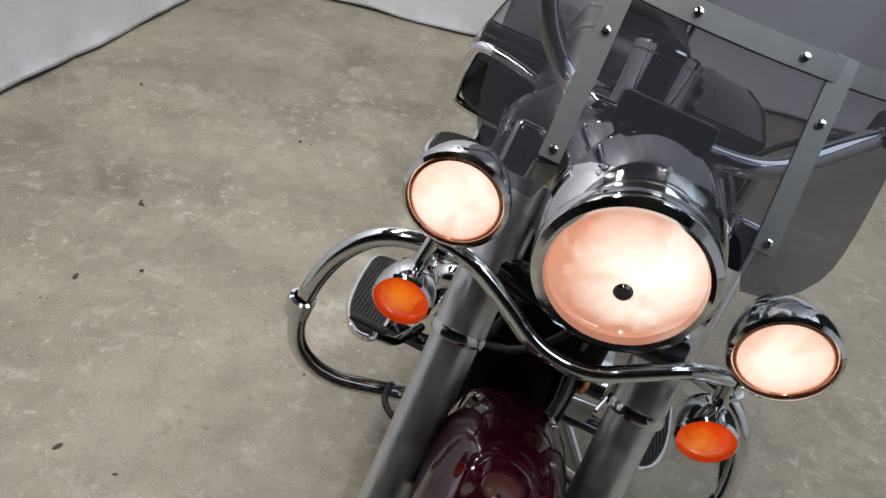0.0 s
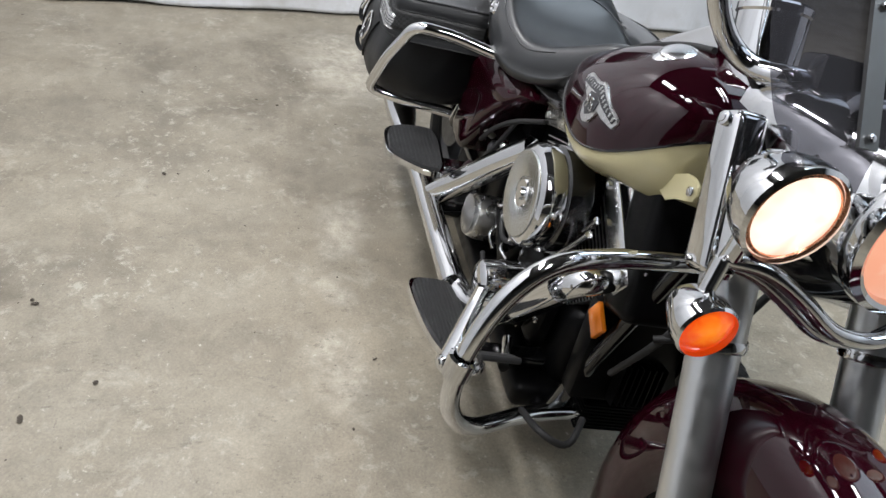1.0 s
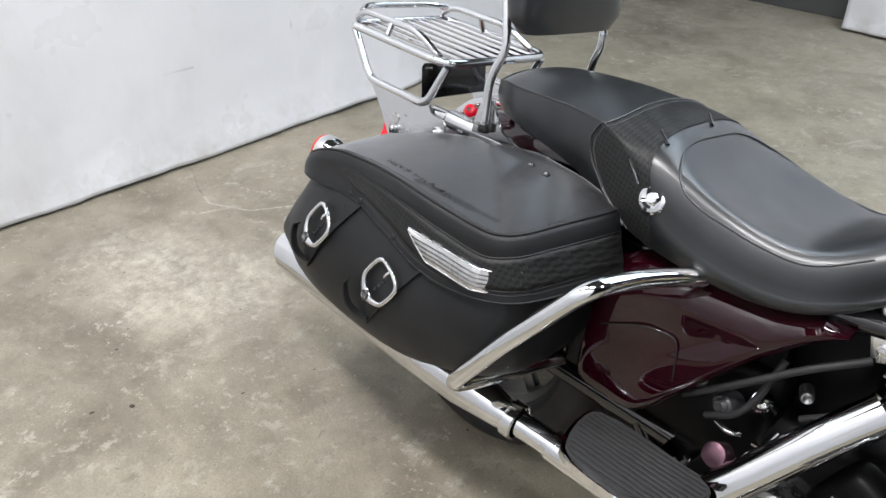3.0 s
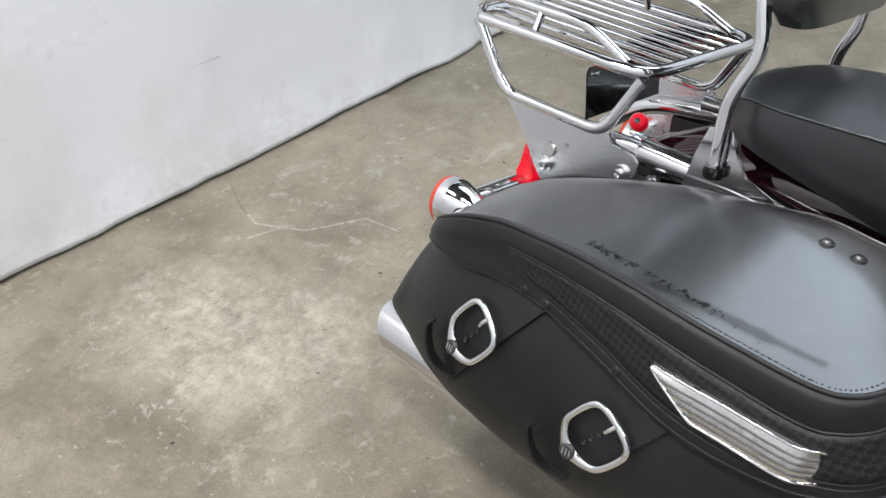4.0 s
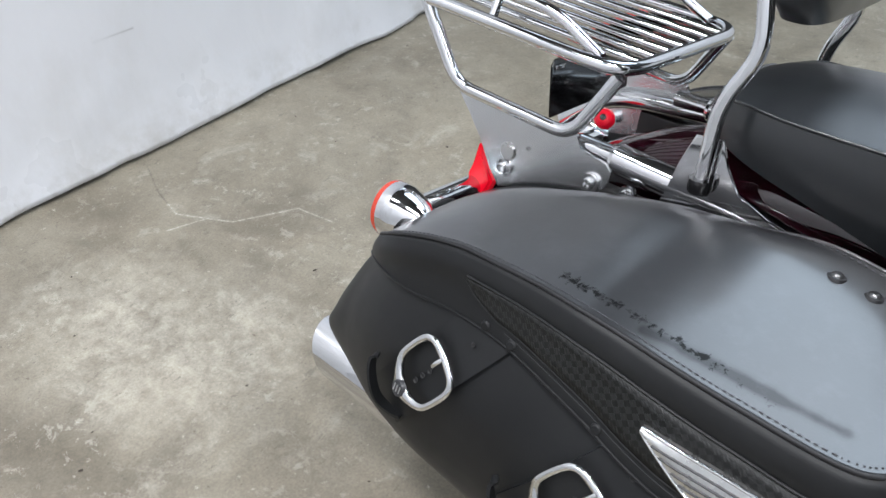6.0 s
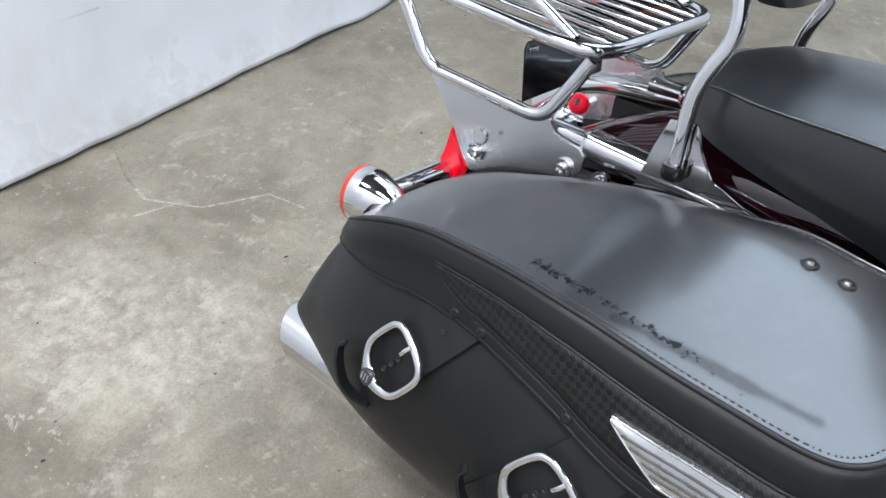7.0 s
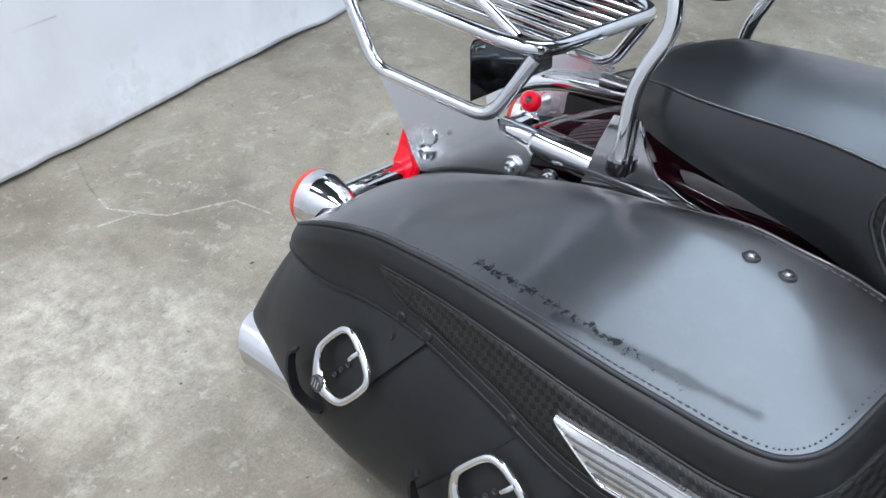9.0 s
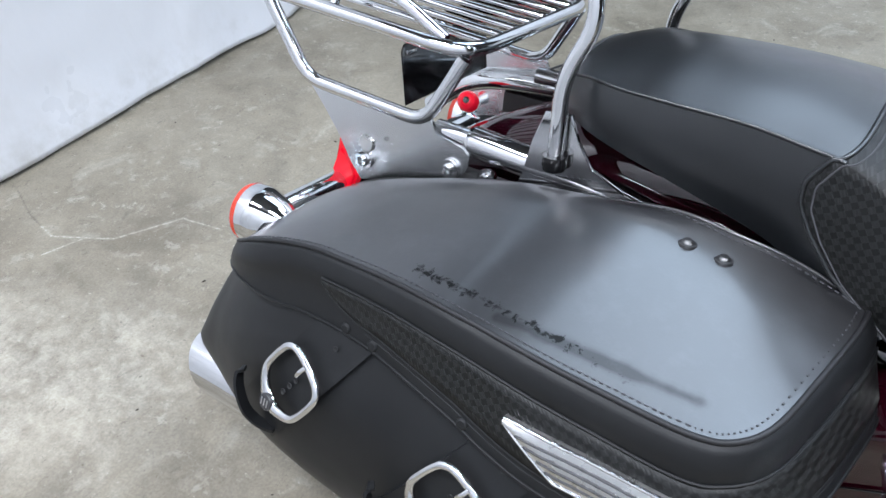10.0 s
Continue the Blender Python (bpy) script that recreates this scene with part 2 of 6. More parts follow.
for where, limit, edge, tint, much in (
        ((-2.098, -0.335, -1.827, -0.245), 0.23, 0.28, (0.6, 0.57, 0.5), 0.68), ((-0.775, -0.409, -0.597, -0.429), 0.08, 0.09, (0.6, 0.57, 0.5), 0.6),
        ((-0.124, -0.459, 0.032, -0.429), 0.08, 0.08, (0.58, 0.55, 0.48), 0.55), ((-0.399, -0.469, -0.342, -0.429), 0.03, 0.05, (0.6, 0.57, 0.5), 0.6),
        ((-2.114, -0.7, -1.915, -0.622), 0.07, 0.15, (0.14, 0.122, 0.095), 0.75), ((-1.539, -0.275, -1.443, -0.204), 0.06, 0.12, (0.17, 0.15, 0.115), 0.55)):
    d = n.near_line((where[0], where[1], 0), (where[2], where[3], 0), 0, 1)
    spot = under(n, d, ragged, limit, edge)
    spot = n.mix(1.0, spot, n.ramp(frayed, [(0.35, 0.25), (0.62, 1.0)]), "MULTIPLY")
    base = n.mix(n.mix(1.0, spot, (much, much, much), "MULTIPLY"), base, tint)
CRACK = [(-2.588, 0.099), (-2.443, 0.044), (-2.374, 0.029), (-2.315, 0.018), (-2.252, 0.05), (-2.17, 0.094)]
for a, b in list(zip(CRACK, CRACK[1:])) + [((-2.17, 0.094), (-2.083, 0.242)), ((-2.083, 0.242), (-1.965, 0.261)), ((-2.272, -0.038), (-2.234, 0.062))]:
    fine = under(n, n.near_line((*a, 0), (*b, 0), 0, 1), n.noise(24.0, 9.0, 0.8, twist=1.5), 0.009, 0.003, 1.95)
    base = n.mix(n.mix(0.85, (0, 0, 0), fine), base, (0.7, 0.68, 0.62) if a[0] > -2.38 else (0.11, 0.1, 0.08))
specks = n.ramp(n.noise(75.0, 4.0, 0.6), [(0.66, 0.0), (0.72, 0.6)])
base = n.mix(specks, base, (0.1, 0.085, 0.065))
flecks = n.ramp(n.noise(52.0, 4.0, 0.65), [(0.65, 0.0), (0.72, 0.65)])
base = n.mix(flecks, base, (0.58, 0.56, 0.5))
blotch = n.ramp(n.noise(13.0, 9.0, 0.7, twist=0.5), [(0.34, 0.87), (0.66, 1.1)])
base = n.mix(1.0, base, blotch, "MULTIPLY")
fine = n.ramp(n.noise(190.0, 3.0), [(0.3, 0.84), (0.75, 1.12)])
base = n.mix(1.0, base, fine, "MULTIPLY")
patchy = n.ramp(n.noise(2.6, 5.0, 0.6, twist=0.5), [(0.42, 0.0), (0.62, 1.0)])
chips = n.ramp(n.noise(21.0, 10.0, 0.78, twist=0.3), [(0.55, 0.0), (0.6, 0.55)])
base = n.mix(n.mix(1.0, chips, patchy, "MULTIPLY"), base, (0.55, 0.53, 0.47))
scrapes = n.ramp(n.noise(30.0, 10.0, 0.8, stretch=(1.0, 0.45, 1.0)), [(0.585, 0.0), (0.62, 0.5)])
base = n.mix(scrapes, base, (0.13, 0.118, 0.095))
n.colour(n.mix(1.0, base, (0.862, 0.842, 0.8), "MULTIPLY"))
n.rough(n.ramp(n.noise(4.5, 6.0), [(0.3, 0.4), (0.75, 0.65)]))
n.normal(n.bump(n.noise(60.0, 6.0, 0.7), 0.25, 0.004, n.bump(n.noise(2.5, 3.0), 0.1, 0.02)))

SHEET = material("white_plastic_sheet", (0.72, 0.73, 0.75), 0.35)
n = Nodes(SHEET)
dirt = n.ramp(n.noise(1.8, 8.0, 0.68, stretch=(1, 1, 0.5)), [(0.5, 0.0), (0.78, 0.5)])
base = n.mix(dirt, (0.62, 0.625, 0.645), (0.45, 0.435, 0.4))
low = n.add("ShaderNodeSeparateXYZ")
n.link(n.where, low.inputs[0])
mud = n.mix(1.0, n.ramp(low.outputs[2], [(0.0, 1.0), (0.16, 0.0)]), n.ramp(n.noise(7.0, 8.0, 0.7), [(0.46, 0.0), (0.74, 0.7)]), "MULTIPLY")
base = n.mix(mud, base, (0.34, 0.32, 0.28))
marks = n.ramp(n.noise(14.0, 4.0, 0.6, stretch=(1, 1, 0.25)), [(0.71, 0.0), (0.76, 0.6)])
base = n.mix(marks, base, (0.33, 0.32, 0.3))
pencil = under(n, n.near_line((-2.66, 0.091, 0.360), (-2.66, 0.209, 0.359), 0, 1), n.noise(20.0), 0.0012, 0.003, 1.0)
n.colour(n.mix(pencil, base, (0.3, 0.3, 0.3)))
n.rough(n.ramp(n.noise(3.0), [(0.3, 0.25), (0.8, 0.45)]))
n.normal(n.bump(n.noise(9.0, 4.0, twist=0.8, stretch=(1, 1, 0.5)), 0.12, 0.02, n.bump(n.noise(1.5, 2.0, twist=0.5), 0.45, 0.06)))
# near-black colour stands in for the darkness round the sheets
PLASTER = material("near_black_wall", (0.12, 0.12, 0.12), 0.8)
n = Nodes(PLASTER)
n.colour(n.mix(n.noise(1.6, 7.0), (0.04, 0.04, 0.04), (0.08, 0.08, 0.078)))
CEILPAINT = material("dark_ceiling", (0.2, 0.2, 0.2), 0.85)
n = Nodes(CEILPAINT)
n.colour(n.mix(n.noise(0.8, 5.0), (0.035, 0.035, 0.035), (0.07, 0.07, 0.068)))
FIXTURE = material("white_lamp_housing", (0.75, 0.75, 0.74), 0.4)
DIRT = material("floor_debris", (0.05, 0.04, 0.03), 0.9)
BLUE = material("blue_plastic", (0.02, 0.04, 0.28), 0.5)
n = Nodes(BLUE)
n.colour(n.mix(n.noise(12.0, 5.0), (0.012, 0.025, 0.18), (0.025, 0.055, 0.33)))
BADGEGREY = material("badge_black_enamel", (0.03, 0.03, 0.033), 0.35)
THREAD = material("grey_thread", (0.05, 0.05, 0.055), 0.7)


# ---- shape helpers ----
def part(name, bm, mat, parent=None, label="", sharp=35):
    me = bpy.data.meshes.new(name)
    bmesh.ops.recalc_face_normals(bm, faces=bm.faces)
    for f in bm.faces:
        f.smooth = True
    bm.to_mesh(me)
    bm.free()
    me.set_sharp_from_angle(angle=radians(sharp))
    me.materials.append(mat)
    ob = new(name, me)
    if parent:
        ob.parent = parent
    if label:
        tagged(ob, label)
    return ob


def smooth_line(points, corner=0.03, steps=5):
    """A polyline with its corners rounded by arcs of about that length."""
    pts = [Vector(p) for p in points]
    out = [pts[0]]
    for a, b, c in zip(pts, pts[1:], pts[2:]):
        d1, d2 = min(corner, (a - b).length * 0.48), min(corner, (c - b).length * 0.48)
        p, q = b + (a - b).normalized() * d1, b + (c - b).normalized() * d2
        for i in range(steps + 1):
            t = i / steps
            out.append((1 - t) ** 2 * p + 2 * t * (1 - t) * b + t * t * q)
    return out + [pts[-1]]


def sweep(bm, points, radius, seg=10, closed=False, flat=1.0):
    """A tube along points; radius is a number or one for each point."""
    pts = [Vector(p) for p in points]
    k = len(pts)
    rings, up = [], None
    for i, p in enumerate(pts):
        ahead = (pts[(i + 1) % k] - pts[i - 1]) if closed else (pts[min(i + 1, k - 1)] - pts[max(i - 1, 0)])
        ahead.normalize()
        if up is None:
            up = ahead.orthogonal()
        up = (up - ahead * up.dot(ahead)).normalized()
        side = ahead.cross(up)
        r = radius[i] if isinstance(radius, (list, tuple)) else radius
        rings.append([bm.verts.new(p + r * (math.cos(a) * up + flat * math.sin(a) * side)) for a in (2 * math.pi * j / seg for j in range(seg))])
    for a, b in list(zip(rings, rings[1:])) + ([(rings[-1], rings[0])] if closed else []):
        for j in range(seg):
            bm.faces.new((a[j], a[(j + 1) % seg], b[(j + 1) % seg], b[j]))
    if not closed:
        bm.faces.new(rings[0][::-1])
        bm.faces.new(rings[-1])
    return bm


def tube(name, points, radius, mat, parent=None, corner=0.03, label="", seg=10):
    return part(name, sweep(bmesh.new(), smooth_line(points, corner), radius, seg), mat, parent, label, 50)


def turn(bm, profile, seg=32):
    """A body of revolution round z from (radius, height) pairs."""
    rings = []
    for r, h in profile:
        if r < 1e-5:
            rings.append([bm.verts.new((0, 0, h))])
        else:
            rings.append([bm.verts.new((r * math.cos(2 * math.pi * j / seg), r * math.sin(2 * math.pi * j / seg), h)) for j in range(seg)])
    for a, b in zip(rings, rings[1:]):
        for j in range(seg):
            q = (a[j % len(a)], a[(j + 1) % len(a)], b[(j + 1) % len(b)], b[j % len(b)])
            q = tuple(dict.fromkeys(q))
            if len(q) > 2:
                bm.faces.new(q)
    return bm


def along(centre, direction):
    """The matrix that lays z along direction at centre."""
    return Matrix.Translation(centre) @ Vector(direction).to_track_quat("Z", "Y").to_matrix().to_4x4()


def round_part(name, profile, centre, direction, mat, parent=None, label="", seg=32, sharp=30):
    bm = turn(bmesh.new(), profile, seg)
    bm.transform(along(centre, direction))
    return part(name, bm, mat, parent, label, sharp)


def loft(bm, sections, cap=True, ring=True):
    rows = [[bm.verts.new(p) for p in s] for s in sections]
    k = len(rows[0])
    for a, b in zip(rows, rows[1:]):
        for j in range(k if ring else k - 1):
            bm.faces.new((a[j], a[(j + 1) % k], b[(j + 1) % k], b[j]))
    if cap and ring:
        bm.faces.new(rows[0][::-1])
        bm.faces.new(rows[-1])
    return bm


def block(bm, size, m=None, bevel=0.004, segments=2):
    """A box with rounded edges."""
    made = bmesh.ops.create_cube(bm, size=1.0)["verts"]
    bmesh.ops.scale(bm, vec=size, verts=made)
    edges = list({e for v in made for e in v.link_edges})
    faces = set(bm.faces)
    if bevel:
        res = bmesh.ops.bevel(bm, geom=edges, offset=bevel, segments=segments, affect="EDGES", profile=0.5)
        made = list({v for v in bm.verts if v in set(res["verts"])} | {v for v in made if v.is_valid})
    if m is not None:
        bmesh.ops.transform(bm, matrix=m, verts=made)
    return bm


def plate(bm, outline, depth, m, bevel=0.0015):
    """A flat plate of an outline in x and z, its middle at y = 0, set by m."""
    front = [bm.verts.new((x, -depth / 2, z)) for x, z in outline]
    back = [bm.verts.new((x, depth / 2, z)) for x, z in outline]
    k = len(outline)
    bm.faces.new(front)
    bm.faces.new(back[::-1])
    for j in range(k):
        bm.faces.new((front[j], back[j], back[(j + 1) % k], front[(j + 1) % k]))
    if bevel:
        rim = [e for e in bm.edges if (e.verts[0] in front and e.verts[1] in front) or (e.verts[0] in back and e.verts[1] in back)]
        bmesh.ops.bevel(bm, geom=rim, offset=bevel, segments=2, affect="EDGES")
    bm.transform(m)
    return bm


def between(table, x):
    """A smooth value at x from (x, value...) rows."""
    xs = [r[0] for r in table]
    if x <= xs[0]:
        return table[0][1:]
    if x >= xs[-1]:
        return table[-1][1:]
    i = max(j for j in range(len(xs)) if xs[j] <= x)
    rows = [table[max(i - 1, 0)], table[i], table[i + 1], table[min(i + 2, len(xs) - 1)]]
    t = (x - xs[i]) / (xs[i + 1] - xs[i])
    out = []
    for a, b, c, d in zip(*[r[1:] for r in rows]):
        m1 = (c - a) / max(rows[2][0] - rows[0][0], 1e-6) * (xs[i + 1] - xs[i])
        m2 = (d - b) / max(rows[3][0] - rows[1][0], 1e-6) * (xs[i + 1] - xs[i])
        out.append((2 * t**3 - 3 * t**2 + 1) * b + (t**3 - 2 * t**2 + t) * m1 + (-2 * t**3 + 3 * t**2) * c + (t**3 - t**2) * m2)
    return out


def spline(points, steps=6, closed=False):
    """A Catmull-Rom line through points."""
    p = [Vector(q) for q in points]
    k, out = len(p), []
    for i in range(k if closed else k - 1):
        a, b, c, d = (p[(i + j) % k] if closed else p[min(max(i + j, 0), k - 1)] for j in (-1, 0, 1, 2))
        for s in range(steps):
            t = s / steps
            out.append(0.5 * (2 * b + (c - a) * t + (2 * a - 5 * b + 4 * c - d) * t * t + (3 * b - a - 3 * c + d) * t**3))
    return out if closed else out + [p[-1]]


def mirrored(points):
    return [(x, -y, z) for x, y, z in points]


# ---- the room ----
def wavy_sheet(name, a, b, height, mat, label, seed, sag=0.0):
    """A hung sheet from a to b on the floor, with folds and an uneven hem."""
    bm = bmesh.new()
    a, b = Vector((*a, 0)), Vector((*b, 0))
    length = (b - a).length
    side = Vector((-(b - a).y, (b - a).x, 0)).normalized()
    nx, nz = int(length / 0.025), 60
    rows = []
    for j in range(nz + 1):
        row = []
        for i in range(nx + 1):
            s, h = i / nx * length, (j / nz) ** 1.3 * height
            fold = noise.noise(Vector((s * 1.1, h * 0.5, seed))) * 0.075 + noise.noise(Vector((s * 4.0, h * 1.5, seed + 3))) * 0.014
            hem = 0.03 * math.exp(-h * 9) * (1 + noise.noise(Vector((s * 2.5, 0, seed + 7))))
            lift = 0.012 + 0.012 * noise.noise(Vector((s * 3.1, 1, seed)))
            crumple = math.exp(-h * 3.5) * (0.008 * noise.noise(Vector((s * 5.5, h * 4.0, seed + 5))) + 0.006 * noise.noise(Vector((s * 13.0, h * 9.0, seed + 9))))
            row.append(bm.verts.new(a + (b - a) * (i / nx) + side * (fold * (0.35 + min(h, 1.0)) + hem + crumple) + Vector((0, 0, max(lift, 0.004) * (1 - j / nz) + h))))
        rows.append(row)
    for r, q in zip(rows, rows[1:]):
        for i in range(nx):
            bm.faces.new((r[i], r[i + 1], q[i + 1], q[i]))
    ob = part(name, bm, mat, sharp=80)
    thick = ob.modifiers.new("thickness", "SOLIDIFY")
    thick.thickness = 0.004
    return tagged(ob, label, "wall", kind="structure")


def wall(name, x0, x1, y0, y1, z0, z1, mat, label):
    bm = bmesh.new()
    block(bm, (x1 - x0, y1 - y0, z1 - z0), pose((x0 + x1) / 2, (y0 + y1) / 2, (z0 + z1) / 2), 0)
    return tagged(part(name, bm, mat), label, "wall", kind="structure")


bm = bmesh.new()
bmesh.ops.create_grid(bm, x_segments=60, y_segments=60, size=7.0)
for v in bm.verts:
    v.co.z = 0.0025 * noise.noise(v.co * 0.9) - 0.0015
bmesh.ops.translate(bm, vec=(1.5, 2.5, 0), verts=bm.verts)
tagged(part("floor", bm, CONCRETE), "worn stained grey-brown concrete workshop floor", "floor", kind="structure")
wavy_sheet("wall_back", (-2.712, 2.02), (-2.597, -2.14), 3.3, SHEET, "white plastic sheet hung as a back wall", 1.0)
wavy_sheet("wall_side", (-2.597, -2.14), (1.7, -1.94), 3.3, SHEET, "white plastic sheet hung along the side", 11.0)
wavy_sheet("wall_far", (4.2, 3.65), (-1.65, 3.6), 3.3, SHEET, "white plastic sheet hung further off", 21.0)
# outer walls added to close the room, near-black so chrome mirrors darkness
wall("wall_north", -5.4, -5.2, -4.4, 4.0, 0, CEIL, PLASTER, "plain outer wall coloured near-black to darken the room")
wall("wall_south", 8.2, 8.4, -4.4, 4.0, 0, CEIL, PLASTER, "plain outer wall coloured near-black to darken the room")
wall("wall_east", -5.2, 8.2, 3.8, 4.0, 0, CEIL, PLASTER, "plain outer wall coloured near-black to darken the room")
wall("wall_west", -5.2, 8.2, -4.4, -4.2, 0, CEIL, PLASTER, "plain outer wall coloured near-black to darken the room")
bm = bmesh.new()
block(bm, (13.8, 13.8, 0.2), pose(1.5, 2.5, CEIL + 0.1), 0)
tagged(part("ceiling", bm, CEILPAINT), "dark painted workshop ceiling", "ceiling", kind="structure")


for x0, x1, y0, y1, watts in SKYLIGHTS:
    sky = tagged(new("skylight"), "white-framed roof light in the dark ceiling", "skylight", kind="structure")
    sky.location = ((x0 + x1) / 2, (y0 + y1) / 2, CEIL)
    for k in range(2):
        part("frame_bar", block(bmesh.new(), (x1 - x0 + 0.1, 0.05, 0.06), pose(0, (k - 0.5) * (y1 - y0 + 0.05), -0.03), 0.004), FIXTURE, sky)
        part("frame_bar", block(bmesh.new(), (0.05, y1 - y0, 0.06), pose((k - 0.5) * (x1 - x0 + 0.05), 0, -0.03), 0.004), FIXTURE, sky)


def ceiling_light(x, y):
    root = tagged(new("ceiling_light"), "white twin-tube fluorescent ceiling light fitting", "ceiling light", "ceiling lights")
    root.location = (x, y + 0.08, CEIL)
    part("housing", block(bmesh.new(), (1.3, 0.34, 0.08), pose(0, 0, -0.04), 0.01), FIXTURE, root)
    for dy in (-0.08, 0.08):
        tube("fluorescent_tube", [(-0.6, dy, -0.11), (0.6, dy, -0.11)], 0.013, FIXTURE, root)
        for dx in (-0.61, 0.61):
            part("tube_holder", block(bmesh.new(), (0.02, 0.04, 0.05), pose(dx, dy, -0.1), 0.004), FIXTURE, root)


for tx, ty, watts in TUBES:
    ceiling_light(tx, ty)


# a blue plastic drum and crate in the dim gap past the end of the back sheet
drum = tagged(round_part("plastic_drum", [(0, 0.0), (0.15, 0.0), (0.165, 0.015), (0.168, 0.14), (0.174, 0.15), (0.174, 0.165), (0.168, 0.175), (0.168, 0.28), (0.174, 0.29), (0.174, 0.305), (0.165, 0.32), (0.15, 0.38), (0.14, 0.39), (0, 0.385)], (-3.6, 2.4, 0.0), (0, 0, 1), BLUE), "blue plastic drum on the concrete floor", "drum")
for dx in (-0.08, 0.08):
    round_part("bung", [(0, 0.4), (0.02, 0.398), (0.024, 0.38)], (-3.6 + dx, 2.4, 0.0), (0, 0, 1), GLOSSBLACK, drum, "black screw bung", 16)

# ---- the motorcycle: x ahead, y to its left, z up, leaning on its side stand ----
LEAN = 9.8
bike = tagged(new("motorcycle"), "burgundy and cream touring motorcycle with chrome trim on its side stand", "motorcycle")
bike.matrix_world = pose(0, 0, 0, -LEAN)


def bar(name, points, radius, mat=CHROME, parent=bike, corner=0.03, label="", seg=12):
    return tube(name, points, radius, mat, parent, corner, label, seg)


def bolt(centre, direction, r, parent, mat=CHROME, name="bolt"):
    round_part(name, [(0, r * 0.9), (r * 0.55, r * 0.85), (r * 0.6, r * 0.7), (r * 0.95, r * 0.6), (r, r * 0.3), (r, 0), (0, 0)], centre, direction, mat, parent, seg=14)


# wheels
def wheel(name, x, y, r, width):
    w = round_part(name, [(0.03, -0.05), (0.045, -0.045), (0.03, -0.03), (0.03, 0.03), (0.045, 0.045), (0.03, 0.05), (0, 0.05)], (x, y, r), (0, 1, 0), BRUSHED, bike, "cast alloy wheel")
    arc = [(r - 0.072 + 0.072 * math.sin(a) ** 0.7 if 0 < a < math.pi else r - 0.085, -width * math.cos(a)) for a in [math.pi * i / 14 for i in range(15)]]
    round_part("tyre", [(r - 0.105, -width * 0.7)] + arc + [(r - 0.105, width * 0.7)], (x, y, r), (0, 1, 0), RUBBER, w, "black rubber tyre", 48)
    round_part("rim", [(r - 0.1, -width * 0.78), (r - 0.085, -width * 0.85), (r - 0.12, -width * 0.5), (r - 0.125, 0), (r - 0.12, width * 0.5), (r - 0.085, width * 0.85), (r - 0.1, width * 0.78)], (x, y, r), (0, 1, 0), BRUSHED, w, seg=48)
    for k in range(10):
        m = pose(x, y, r, 0, 36 * k, 0) @ pose(0, 0, (r - 0.09) / 2 + 0.01)
        part("spoke", block(bmesh.new(), (0.03, 0.022, r - 0.14), m, 0.006), BRUSHED, w)
    round_part("brake_disc", [(0.07, -0.003), (0.145, -0.003), (0.145, 0.003), (0.07, 0.003), (0.07, -0.003)], (x, y - 0.075, r), (0, 1, 0), BRUSHED, w, "steel brake disc", 40)
    return w


FRONT, REAR = (0.80, 0.0, 0.315), (-0.91, -0.036, 0.32)
wheel("front_wheel", FRONT[0], 0, FRONT[2], 0.066)
wheel("rear_wheel", REAR[0], REAR[1], REAR[2], 0.085)


def fender(name, centre, radius, half, start, stop, label, drop=0.1):
    """A deep rounded fender round centre, from one angle to another (degrees, 90 is the top)."""
    bm = bmesh.new()
    rows = []
    for a in np.linspace(start, stop, 30):
        ca, sa = math.cos(radians(a)), math.sin(radians(a))
        row = []
        for u in np.linspace(-1, 1, 21):
            ang = u * math.pi / 2
            y = half * math.copysign(abs(math.sin(ang)) ** 0.75, ang)
            d = radius - drop * (1 - abs(math.cos(ang)) ** 0.55)
            row.append((centre[0] + d * ca, centre[1] + y, centre[2] + d * sa))
        rows.append(row)
    loft(bm, rows, ring=False)
    ob = part(name, bm, BURGUNDY, bike, label, 60)
    s = ob.modifiers.new("thickness", "SOLIDIFY")
    s.thickness = 0.004
    return ob


f = fender("front_fender", FRONT, 0.357, 0.097, -8, 220, "glossy burgundy front fender", 0.17)
bar("fender_trim", [(FRONT[0] + 0.356 * math.cos(radians(a)), 0, FRONT[2] + 0.356 * math.sin(radians(a))) for a in range(-6, 60, 6)], 0.006, CHROME, f)
rear_fender = fender("rear_fender", (-0.84, 0, 0.245), 0.5, 0.108, 45, 175, "glossy burgundy rear fender", 0.16)

# front fork, steering a little to the left
STEER = Matrix.Translation((0.45, 0, 0)) @ pose(0, 0, 0, 0, 0, 2.5) @ Matrix.Translation((-0.45, 0, 0))


def s(x, y, z):
    return tuple(STEER @ Vector((x, y, z)))


